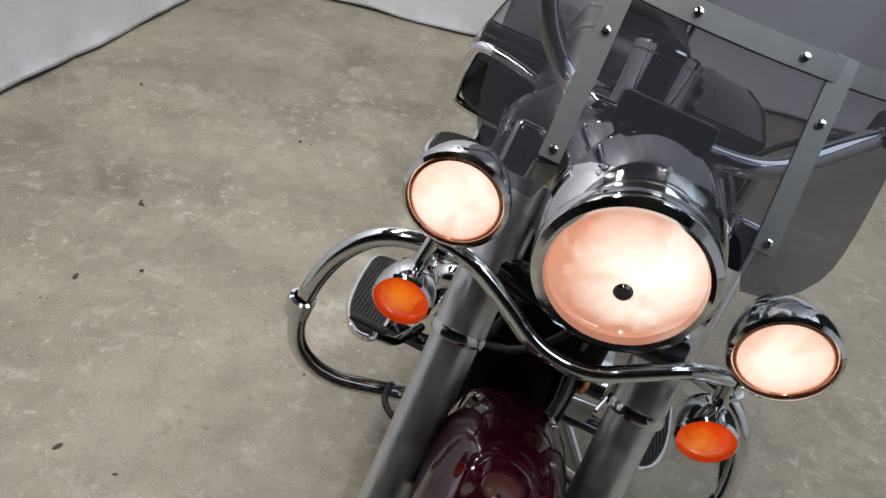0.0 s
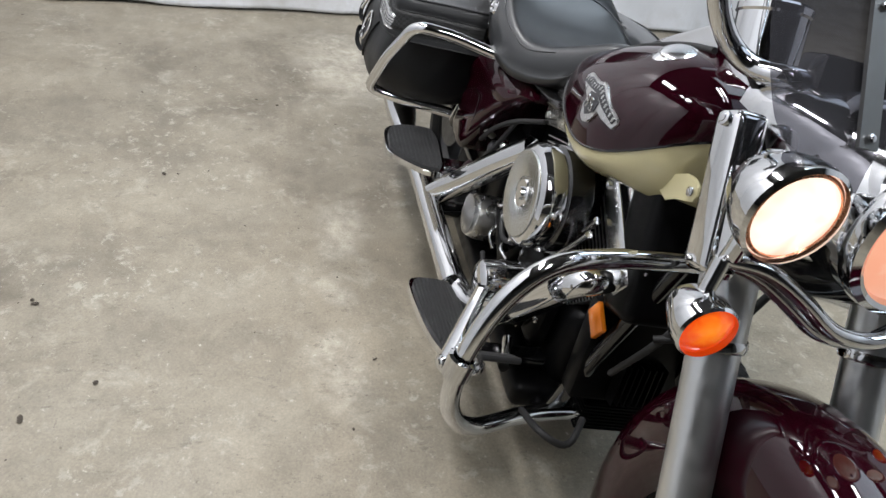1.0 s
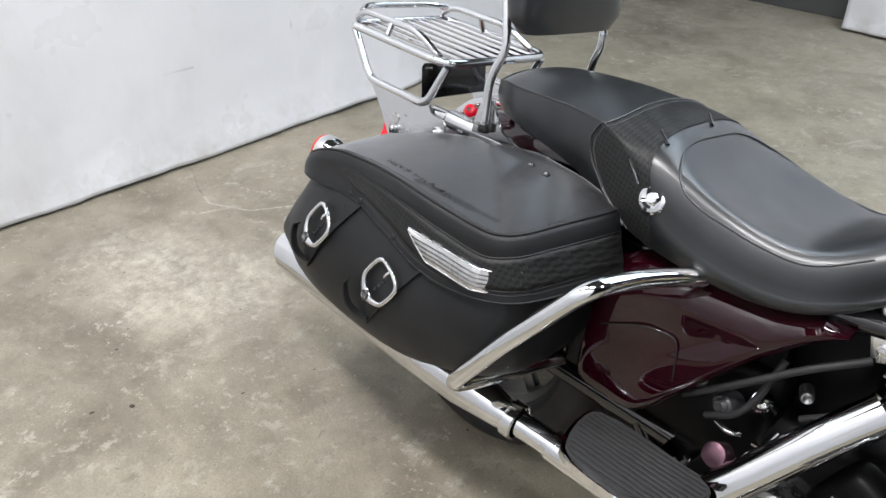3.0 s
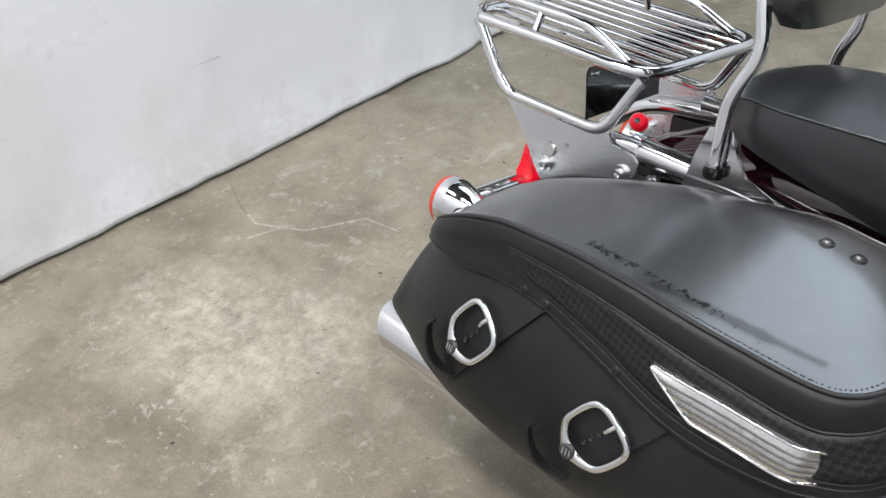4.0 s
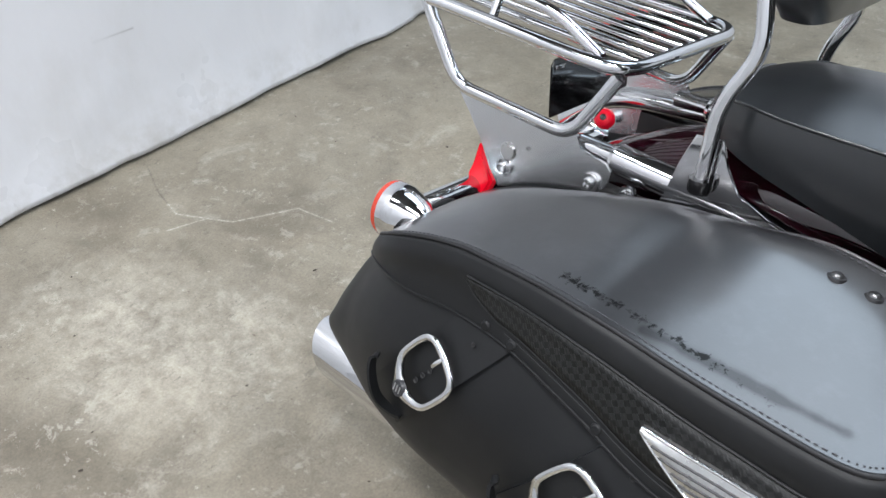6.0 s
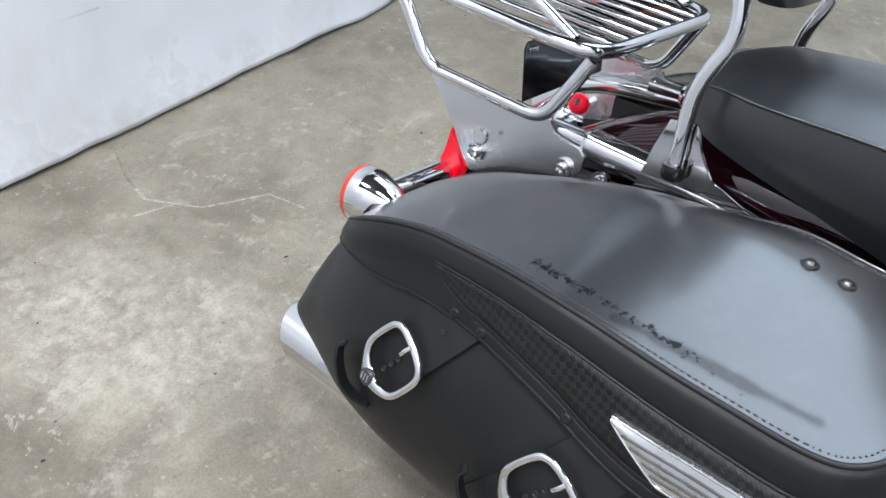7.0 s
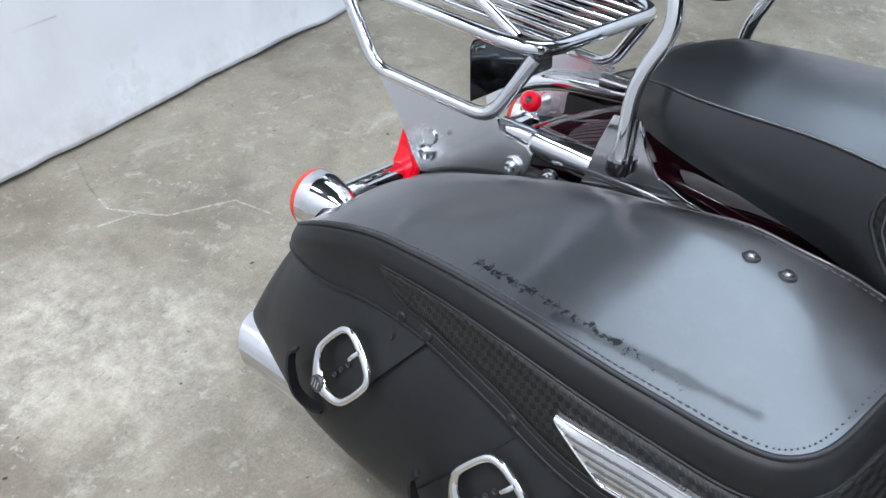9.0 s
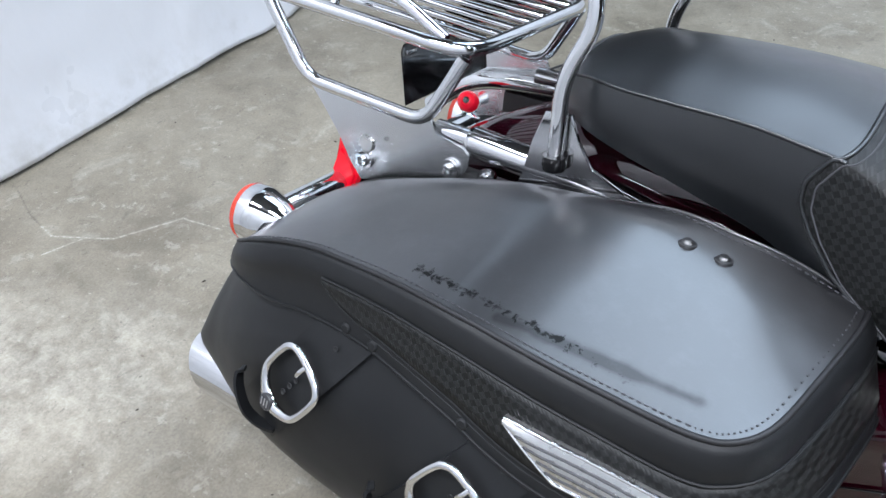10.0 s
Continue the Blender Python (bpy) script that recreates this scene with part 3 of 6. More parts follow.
for side, word in ((-1, "right"), (1, "left")):
    y = side * 0.135
    leg = bar("fork_leg", [s(0.785, y, 0.315), s(0.602, y, 0.672)], 0.036, BRIGHTFORK, label="polished fork slider")
    bar("fork_cover", [s(0.598, y, 0.68), s(0.498, y, 0.885)], 0.039, BRIGHTFORK, leg, label="satin fork cover")
    round_part("dust_seal", [(0.041, -0.008), (0.043, 0), (0.041, 0.008), (0.034, 0.008)], s(0.6, y, 0.676), (-0.44, 0, 0.9), CHROME, leg)
    round_part("axle_nut", [(0, 0.02), (0.02, 0.02), (0.022, 0.0), (0.022, -0.03), (0, -0.03)], s(0.80, y + side * 0.035, 0.315), (0, side, 0), CHROME, leg)
    m = Matrix.Translation(s(0.5, side * 0.158, 0.845)) @ pose(0, 0, 0, 0, -26, 0)
    sh = part("fork_shroud", block(bmesh.new(), (0.055, 0.05, 0.215), m, 0.012, 3), CHROME, bike, "chrome shroud beside the headlight")
    bolt(s(0.46, side * 0.181, 0.93), (0, side, 0.2), 0.01, sh)
part("lower_fork_clamp", block(bmesh.new(), (0.07, 0.31, 0.05), Matrix.Translation(s(0.56, 0, 0.77)) @ pose(0, 0, 0, 0, -26), 0.012), GLOSSBLACK, bike)

# headlight in its chrome nacelle
HEAD, AXIS = Vector((0.668, 0.016, 0.91)), Vector((1, 0.045, -0.03)).normalized()
nac = round_part("headlight", [(0, -0.27), (0.05, -0.265), (0.085, -0.235), (0.104, -0.19), (0.115, -0.13), (0.116, -0.07), (0.112, -0.03), (0.107, -0.012), (0.102, -0.01)], HEAD, AXIS, CHROME, bike, "big round chrome headlight nacelle, lit", 56)
round_part("bezel", [(0.1, -0.03), (0.109, -0.02), (0.112, -0.008), (0.109, 0.006), (0.1, 0.012), (0.094, 0.009), (0.091, 0.0), (0.091, -0.02)], HEAD, AXIS, CHROME, nac, "chrome headlight ring", 56)
round_part("lens", [(0.0, 0.03)] + [(0.092 * k / 10, 0.03 - 0.032 * (k / 10) ** 2) for k in range(1, 11)], HEAD, AXIS, HEADLENS, nac, "glowing warm headlight lens", 56)
round_part("lens_mark", [(0, 0.034), (0.009, 0.034), (0.0115, 0.031), (0.0115, 0.026)], HEAD, AXIS, GLOSSBLACK, nac, "small dark mark on the lens", 24)
bm = bmesh.new()
rows = []
for t in np.linspace(0, 1, 12):
    x = 0.62 - 0.24 * t
    w, top, low = 0.088 + 0.03 * math.sin(t * 2.2), 1.0 - 0.012 * t + 0.01 * math.sin(3 * t), 0.93
    rows.append([s(x, w * math.copysign(abs(math.cos(a)) ** 0.8, math.cos(a)), low + (top - low) * math.sin(a) ** 0.7) for a in np.linspace(0.0001, math.pi - 0.0001, 17)])
loft(bm, rows, ring=False)
part("nacelle_top", bm, CHROME, nac, "chrome nacelle cover", 60)


def round_lamp(name, centre, r, depth, lens, label, lens_label, axis=AXIS, bulge=0.012, edge=None):
    c = Vector(centre)
    b = round_part(name, [(0, -depth), (r * 0.45, -depth * 0.97), (r * 0.8, -depth * 0.75), (r * 1.02, -depth * 0.42), (r * 1.1, -0.02), (r * 1.13, -0.008), (r * 1.12, 0.004), (r * 1.03, 0.008), (r, 0.002), (r, -0.01)], c, axis, CHROME, bike, label, 40)
    round_part("lens", [(0, bulge)] + [(r * 1.01 * k / 7, bulge * (1 - (k / 7) ** 2)) for k in range(1, 8)], c, axis, lens, b, lens_label, 40)
    if r > 0.05:
        round_part("reflector_ring", [(r * 0.9, bulge * 0.2), (r * 0.92, bulge * 0.2 + 0.0022), (r * 0.955, bulge * 0.1 + 0.0026), (r * 0.985, bulge * 0.03 + 0.0012), (r * 0.99, -0.002)], c, axis, COPPER, b, "copper-tinted ring inside the lens", 40)
    if edge:
        round_part("lens_edge", [(r * 1.0, 0.007), (r * 1.1, 0.009), (r * 1.13, 0.006), (r * 1.12, 0.0)], c, axis, edge, b, "thin red lens edge", 40)
    return b


for y, x, z in ((-0.198, 0.68, 0.914), (0.221, 0.664, 0.9)):
    p = round_lamp("passing_lamp", (x, y, z), 0.057, 0.088, PASSLENS_R if y < 0 else PASSLENS_L, "round chrome passing lamp, lit", "glowing warm lamp lens")
    bar("lamp_stem", [(x - 0.05, y, z - 0.05), (x - 0.055, y * 0.99, z - 0.1)], 0.013, CHROME, p)
    bolt((x - 0.055, y, z - 0.11), (0, 0, -1), 0.016, p)
for y, x, z in ((-0.213, 0.673, 0.742), (0.215, 0.655, 0.736)):
    p = round_lamp("turn_signal", (x, y, z), 0.036, 0.07, AMBER_R if y < 0 else AMBER_L, "chrome bullet turn signal with lit amber lens", "glowing amber lens", bulge=0.014)
    bar("signal_stem", [(x - 0.035, y, z + 0.03), (x - 0.045, y * 0.97, z + 0.075)], 0.011, CHROME, p)
bar("lamp_bracket", [(0.625, -0.205, 0.815), (0.64, -0.15, 0.82), (0.655, -0.085, 0.79), (0.665, -0.03, 0.755), (0.668, 0.04, 0.752), (0.655, 0.1, 0.785), (0.635, 0.16, 0.812), (0.61, 0.215, 0.805)], 0.0115, CHROME, label="curved chrome lamp bar", corner=0.04)
bar("lamp_bracket", [(0.61, -0.2, 0.80), (0.62, -0.15, 0.80), (0.635, -0.085, 0.768), (0.645, -0.03, 0.735), (0.648, 0.04, 0.732), (0.635, 0.1, 0.765), (0.615, 0.16, 0.795), (0.6, 0.21, 0.79)], 0.009, CHROME, label="curved chrome lamp bar", corner=0.04)

# windshield with its flat metal frame
PITCH = -0.70


def on_screen(y, z, off=0.0):
    return s(0.633 + PITCH * (z - 0.995) - 0.9 * y * y + off, y, z + off * 0.6)


ws = None
bm = bmesh.new()
rows = []
for z in np.linspace(0.945, 1.42, 34):
    half = between([(0.945, 0.17), (0.965, 0.21), (1.0, 0.232), (1.1, 0.245), (1.25, 0.245), (1.34, 0.225), (1.39, 0.18), (1.42, 0.1)], z)[0]
    cut = between([(0.945, 0.13), (0.97, 0.118), (0.995, 0.1), (1.01, 0.06), (1.02, 0.0), (1.03, 0.0)], z)[0]
    rows.append((z, half, cut))
for sgn in (-1, 1):
    grid = [[bm.verts.new(on_screen(sgn * (cut + (half - cut) * u), z)) for u in np.linspace(0, 1, 12)] for z, half, cut in rows]
    for a, b in zip(grid, grid[1:]):
        for j in range(11):
            bm.faces.new((a[j], a[j + 1], b[j + 1], b[j]))
bmesh.ops.remove_doubles(bm, verts=bm.verts, dist=0.0004)
ws = part("windshield", bm, SCREEN, bike, "smoke-tinted clear windshield", 80)


def strip(a, b, width, name="windshield_strip"):
    pts = [Vector(on_screen(a[0] + (b[0] - a[0]) * t, a[1] + (b[1] - a[1]) * t, 0.007)) for t in np.linspace(0, 1, 10)]
    across = Vector((0, 1, 0)) if abs(b[1] - a[1]) > abs(b[0] - a[0]) else Vector((PITCH, 0, 1)).normalized()
    out = Vector((1, 0, 0.7)).normalized()
    secs = [[p + across * i * width / 2 + out * j * 0.003 for i, j in ((-1, -1), (1, -1), (1, 1), (-1, 1))] for p in pts]
    part(name, loft(bmesh.new(), secs), BRUSHED, ws, "flat brushed metal strip", 40)


strip((-0.205, 1.168), (0.205, 1.168), 0.03)
for y in (-0.13, 0.133):
    strip((y, 0.985), (y, 1.182), 0.026)
    for z in (0.995, 1.115):
        bolt(on_screen(y, z, 0.011), (1, 0, 0.7), 0.005, ws)
for y in (-0.045, 0.085):
    bolt(on_screen(y, 1.168, 0.011), (1, 0, 0.7), 0.005, ws)

# handlebar, its clamp cover, levers, mirrors
hb = bar("handlebar", [(0.42, 0.0, 0.99), (0.433, -0.09, 0.992), (0.388, -0.118, 0.977), (0.363, -0.15, 0.99), (0.36, -0.185, 1.022), (0.358, -0.21, 1.06), (0.345, -0.235, 1.115), (0.27, -0.31, 1.16), (0.13, -0.39, 1.15)], 0.0155, CHROME, label="dark chrome pulled-back handlebar", corner=0.035, seg=16)
bar("bar_half", [(0.42, 0.0, 0.99), (0.425, 0.1, 0.992), (0.405, 0.155, 0.998), (0.355, 0.207, 1.015), (0.3, 0.26, 1.04), (0.22, 0.33, 1.065), (0.08, 0.4, 1.06)], 0.0155, CHROME, hb, corner=0.04, seg=16)
for sgn, ends in ((-1, ((0.245, -0.325, 1.16), (0.13, -0.39, 1.15))), (1, ((0.2, 0.34, 1.065), (0.08, 0.4, 1.06)))):
    a, b = Vector(ends[0]), Vector(ends[1])
    bar("grip", [tuple(a), tuple(b)], 0.019, RUBBER, hb, label="black rubber grip")
    part("switch_box", block(bmesh.new(), (0.055, 0.06, 0.045), Matrix.Translation(a + (a - b).normalized() * 0.03) @ pose(0, 0, 0, 0, 0, sgn * -40), 0.008), GLOSSBLACK, hb)
    out = Vector((0.06, sgn * 0.04, 0))
    bar("lever", [tuple(a + out * 0.6), tuple(a + out), tuple(b + out * 0.9)], 0.007, CHROME, hb)
    bar("cable", [tuple(a + Vector((0.03, -sgn * 0.03, -0.01))), (0.33, sgn * 0.17, 1.02), (0.4, sgn * 0.1, 0.95), (0.45, sgn * 0.06, 0.87)], 0.0045, RUBBER, hb, 0.08)
cover = part("clamp_cover", block(bmesh.new(), (0.055, 0.138, 0.058), Matrix.Translation(s(0.425, 0, 1.0)) @ pose(0, 0, 0, 0, -18), 0.008), GLOSSBLACK, bike, "black handlebar clamp cover")
for zz in (0.983, 0.995, 1.007):
    part("cover_bar", block(bmesh.new(), (0.002, 0.03, 0.003), Matrix.Translation(s(0.4565 - (zz - 0.995) * 0.32, 0.012, zz)) @ pose(0, 0, 0, 0, -18), 0.0005), SATIN, cover, "small pale bar")

# fuel tank
TANK = [  # x, half width, colour line, top, bottom
    (-0.175, 0.035, 0.768, 0.78, 0.752), (-0.16, 0.09, 0.765, 0.792, 0.738), (-0.1, 0.145, 0.755, 0.823, 0.712), (0.0, 0.19, 0.738, 0.872, 0.685), (0.1, 0.211, 0.729, 0.913, 0.668), (0.18, 0.216, 0.733, 0.937, 0.67),
    (0.24, 0.207, 0.752, 0.943, 0.69), (0.292, 0.185, 0.785, 0.937, 0.7), (0.327, 0.153, 0.818, 0.922, 0.722), (0.348, 0.115, 0.843, 0.905, 0.75), (0.358, 0.075, 0.858, 0.893, 0.785), (0.361, 0.03, 0.866, 0.885, 0.82)]
upper, lower = bmesh.new(), bmesh.new()
ups, lows, line = [], [], []
for x in [-0.175 + 0.536 * math.sin(math.pi / 2 * k / 51) ** 1.0 for k in range(52)]:
    hw, zl, zt, zb = between(TANK, x)
    arc = []
    for a in np.linspace(0, math.pi, 33):
        ca, sa = math.cos(a), math.sin(a)
        arc.append((x, -hw * (1 + 0.05 * math.sin(a) * abs(ca)) * math.copysign(abs(ca) ** 0.7, ca), zl + (zt - zl) * sa ** 0.9))
    ups.append(arc)
    low = []
    for a in np.linspace(0, math.pi, 25):
        ca, sa = math.cos(a), math.sin(a)
        low.append((x, -hw * math.copysign(abs(ca) ** 0.8, ca), zl - (zl - zb) * sa ** 0.8))
    lows.append(low)
    line.append((x, -hw * 1.004, zl))
loft(upper, ups, ring=False)
loft(lower, lows, ring=False)
tank = part("fuel_tank", upper, BURGUNDY, bike, "glossy burgundy fuel tank", 70)
part("tank_underside", lower, CREAM, tank, "cream lower tank panel", 70)
for sgn in (1, -1):
    bar("pinstripe", [(x, y * sgn, z) for x, y, z in line[2:-2]], 0.0022, GLOSSBLACK, tank, 0.005, "thin dark pinstripe", 6)
    part("tank_tab", plate(bmesh.new(), [(0.32, 0.74), (0.335, 0.78), (0.37, 0.801), (0.39, 0.803), (0.405, 0.798), (0.413, 0.787), (0.409, 0.775), (0.396, 0.768), (0.37, 0.757), (0.345, 0.738)], 0.006, Matrix.Translation((0, -0.12 * sgn, 0)), 0.001), CREAM, tank, "cream mounting tab")
    bolt((0.397, -0.123 * sgn, 0.785), (0, -sgn, 0), 0.008, tank)

# chrome tank console with speedometer and filler cap
bm = bmesh.new()
rows = []
for t in np.linspace(0, 1, 22):
    x = -0.172 + 0.365 * t
    top, w = 0.792 + 0.565 * (x + 0.172), 0.028 + 0.034 * min(1, t * 1.8) ** 0.7
    base = min(between(TANK, x)[2], top) - 0.03
    rows.append([(x, w, base), (x, w, top - 0.008), (x, w - 0.002, top - 0.003), (x, w - 0.008, top), (x, 0, top + 0.002), (x, 8e-3 - w, top), (x, 2e-3 - w, top - 0.003), (x, -w, top - 0.008), (x, -w, base)])
loft(bm, rows)
part("tank_console", bm, CHROME, tank, "wedge-shaped chrome tank console", 30)
round_part("speedometer", [(0, -0.15), (0.05, -0.15), (0.054, -0.1), (0.055, -0.012), (0.0575, -0.008), (0.0575, 0.002), (0.054, 0.006), (0.049, 0.003), (0.048, -0.002), (0, -0.002)], (0.222, -0.018, 1.03), (-0.4, 0, 0.92), CHROME, tank, "round chrome speedometer housing", 48)
cap = round_part("filler_cap", [(0, 0.003), (0.016, 0.0025), (0.026, 0.0005), (0.0295, -0.002), (0.03, -0.005), (0.032, -0.006), (0.037, -0.008), (0.041, -0.012), (0.04, -0.03)], (0.188, -0.12, 0.926), (0.0, -0.36, 0.93), POLISHED, tank, "round chrome filler cap", 48)
bar("console_trim", [(-0.168, -0.034, 0.785), (-0.13, -0.056, 0.806), (-0.037, -0.066, 0.856), (0.059, -0.068, 0.897), (0.128, -0.069, 0.923), (0.2, -0.068, 0.942)], 0.006, RUBBER, tank, label="black console edging")
bar("console_trim", [(-0.168, 0.034, 0.785), (-0.13, 0.056, 0.806), (-0.037, 0.066, 0.856), (0.059, 0.068, 0.897), (0.128, 0.069, 0.923), (0.2, 0.068, 0.942)], 0.006, RUBBER, tank, label="black console edging")


def tank_side(u, v, off=0.0):
    """A point on the tank's right flank: u from 0 to 1 along the badge, v its height."""
    x = 0.074 + 0.18 * u
    z = 0.806 + 0.004 * u + v * 0.82
    hw, zl, zt, zb = between(TANK, x)
    sa = min(max((z - zl) / (zt - zl), 0.0), 1.0) ** (1 / 0.9)
    ca = math.sqrt(max(0.0, 1 - sa * sa))
    return Vector((x, -(hw * (1 + 0.05 * sa * ca) * ca ** 0.7) - off, z))


def badge_piece(name, outline, off, mat, parent, label=""):
    bm = bmesh.new()
    k = len(outline)
    cu, cv = sum(p[0] for p in outline) / k, sum(p[1] for p in outline) / k
    rim = [bm.verts.new(tank_side(u, v, off)) for u, v in outline]
    foot = [bm.verts.new(tank_side(u, v, off - 0.006)) for u, v in outline]
    inner = [bm.verts.new(tank_side(cu + (u - cu) * 0.5, cv + (v - cv) * 0.5, off + 0.0005)) for u, v in outline]
    mid = bm.verts.new(tank_side(cu, cv, off + 0.0008))
    for j in range(k):
        i = (j + 1) % k
        bm.faces.new((rim[j], rim[i], inner[i], inner[j]))
        bm.faces.new((inner[j], inner[i], mid))
        bm.faces.new((foot[j], foot[i], rim[i], rim[j]))
    return part(name, bm, mat, parent, label, 30)


WING = [(0.0, 0.012), (0.06, 0.024), (0.2, 0.026), (0.34, 0.028), (0.46, 0.036), (0.56, 0.036), (0.66, 0.026), (0.8, 0.015), (0.97, 0.006), (1.0, -0.004), (0.97, -0.018), (0.8, -0.016), (0.67, -0.012), (0.64, -0.03), (0.58, -0.046), (0.5, -0.051), (0.42, -0.046), (0.36, -0.03), (0.34, -0.01), (0.2, -0.003), (0.08, 0.002)]
badge = badge_piece("tank_badge", WING, 0.004, SATIN, tank, "silver winged tank badge")
badge_piece("badge_band", [(0.04, 0.015), (0.2, 0.023), (0.36, 0.024), (0.5, 0.032), (0.66, 0.022), (0.82, 0.011), (0.97, 0.002), (0.95, -0.009), (0.8, 0.0), (0.64, 0.01), (0.5, 0.019), (0.36, 0.012), (0.2, 0.011), (0.05, 0.004)], 0.0056, BADGEGREY, badge, "dark enamel band")
badge_piece("badge_shield", [(0.37, 0.006), (0.5, 0.012), (0.63, 0.004), (0.63, -0.018), (0.5, -0.036), (0.38, -0.022)], 0.0056, BADGEGREY, badge, "dark enamel shield")
for k in range(15):
    u = 0.08 + 0.86 * k / 14
    v = between([(0.0, 0.012), (0.2, 0.0165), (0.36, 0.0175), (0.5, 0.0255), (0.66, 0.0155), (0.82, 0.0055), (1.0, -0.004)], u)[0]
    badge_piece("badge_mark", [(u - 0.01, v - 0.0042), (u - 0.01, v + 0.0042), (u + 0.006 * (1 + k % 3), v + 0.0042), (u + 0.005 * (1 + k % 2), v - 0.0042)], 0.0068, SATIN, badge)


def lettering(name, text, size, m, mat, parent):
    curve = bpy.data.curves.new(name, "FONT")
    curve.body, curve.size, curve.align_x, curve.align_y, curve.extrude = text, size, "CENTER", "CENTER", 0.0006
    tmp = bpy.data.objects.new(name, curve)
    me = bpy.data.meshes.new_from_object(tmp)
    bpy.data.objects.remove(tmp)
    me.materials.append(mat)
    ob = new(name, me)
    ob.matrix_world = m
    ob.parent = parent
    return ob


at = tank_side(0.505, -0.011, 0.0078)
lettering("badge_number", "95", 0.036, Matrix.Translation(at) @ pose(0, 0, 0, 96, 0, 0), SATIN, badge)

# seat
SEAT = [  # x, half width, top, height of the side's upper edge, bottom, dish
    (-0.965, 0.045, 0.798, 0.79, 0.772, 0.0), (-0.945, 0.085, 0.815, 0.801, 0.765, 0.0), (-0.91, 0.112, 0.829, 0.812, 0.757, 0.0), (-0.87, 0.122, 0.837, 0.812, 0.748, 0.0), (-0.82, 0.127, 0.842, 0.813, 0.738, 0.0), (-0.75, 0.131, 0.845, 0.814, 0.722, 0.0), (-0.7, 0.137, 0.844, 0.811, 0.71, 0.0),
    (-0.65, 0.148, 0.837, 0.806, 0.69, 0.0), (-0.6, 0.16, 0.831, 0.778, 0.672, 0.0), (-0.55, 0.169, 0.824, 0.738, 0.66, 0.006), (-0.5, 0.175, 0.811, 0.705, 0.652, 0.024), (-0.42, 0.179, 0.787, 0.68, 0.645, 0.034), (-0.33, 0.17, 0.763, 0.668, 0.643, 0.024),
    (-0.27, 0.152, 0.767, 0.676, 0.654, 0.008), (-0.21, 0.12, 0.793, 0.7, 0.685, 0.0), (-0.17, 0.094, 0.815, 0.735, 0.73, 0.0), (-0.14, 0.073, 0.826, 0.78, 0.77, 0.0), (-0.115, 0.05, 0.828, 0.806, 0.795, 0.0), (-0.1, 0.02, 0.822, 0.812, 0.805, 0.0)]
MIDDLE = [(-0.965, -0.036), (-0.4, -0.036), (-0.3, -0.027), (-0.2, -0.014), (-0.1, -0.01)]
ROUND = [(-0.965, 0.0), (-0.68, 0.0), (-0.57, 0.85), (-0.5, 1.0), (-0.1, 1.0)]  # 0: a creased upper edge, 1: a rounded one


def seat_ring(x, grow=0.0):
    """Round the seat from its right lower edge over the top: 6 points up the side, 25 across, 6 down."""
    hw, top, rim, low, dish = between(SEAT, x)
    mid, soft = between(MIDDLE, x)[0], between(ROUND, x)[0]
    hw, top = hw + grow, top + grow
    flank = [(hw * (0.955 + 0.045 * math.sin(t * math.pi / 2)) + 0.004 * math.sin(math.pi * t), low + (rim - low) * t) for t in (0, 0.18, 0.36, 0.55, 0.74, 0.92)]
    out = [(x, mid - a, b) for a, b in flank]
    for a in np.linspace(0, math.pi, 25):
        ca, sa = math.cos(a), math.sin(a)
        y = math.copysign(abs(ca) ** (0.75 - 0.2 * soft * (ca > 0)), ca)
        creased = rim + (top - rim) * (1 - y * y)
        rounded = rim + (top - rim) * sa ** 0.9
        z = creased + (rounded - creased) * soft - dish * max(0, 1 - (ca / 0.78) ** 2) * 1.4
        out.append((x, mid - hw * y, z))
    return out + [(x, mid + a, b) for a, b in reversed(flank)]


seat = part("seat", loft(bmesh.new(), [seat_ring(x) for x in np.linspace(-0.965, -0.1, 70)]), SEATVINYL, bike, "black two-up touring seat", 52)


def seat_spot(x, y, off=0.0):
    """The seat's top at a place."""
    ring = seat_ring(x)[6:31]
    for (_, a, za), (_, b, zb) in zip(ring, ring[1:]):
        if a <= y <= b:
            return (x, y, za + (zb - za) * (y - a) / max(b - a, 1e-6) + off)
    return (x, y, (ring[0] if y < ring[0][1] else ring[-1])[2] + off)


def seam(points, r=0.0028, mat=SEATVINYL, name="seam"):
    bar(name, [seat_spot(p.x, p.y, 0.0008) for p in spline([(a, b, 0) for a, b in points], 6)], r, mat, seat, 0.004, seg=8)


RIDER = [(-0.24, -0.14), (-0.3, -0.178), (-0.37, -0.198), (-0.434, -0.204), (-0.474, -0.203), (-0.501, -0.198), (-0.517, -0.186), (-0.533, -0.156), (-0.541, -0.114), (-0.54, -0.035), (-0.537, 0.024), (-0.52, 0.076), (-0.48, 0.11), (-0.4, 0.12), (-0.28, 0.1)]
seam(RIDER, 0.0018)
# welt round the passenger's place
xs = list(np.linspace(-0.66, -0.935, 30))
welt = [seat_ring(x)[6] for x in xs] + [seat_ring(-0.944)[k] for k in range(8, 30, 2)] + [seat_ring(x)[30] for x in reversed(xs)]
bar("welt", [(x, y, z + 0.0008) for x, y, z in welt], 0.0022, SEATVINYL, seat, 0.004, "piped edge of the passenger seat", 8)

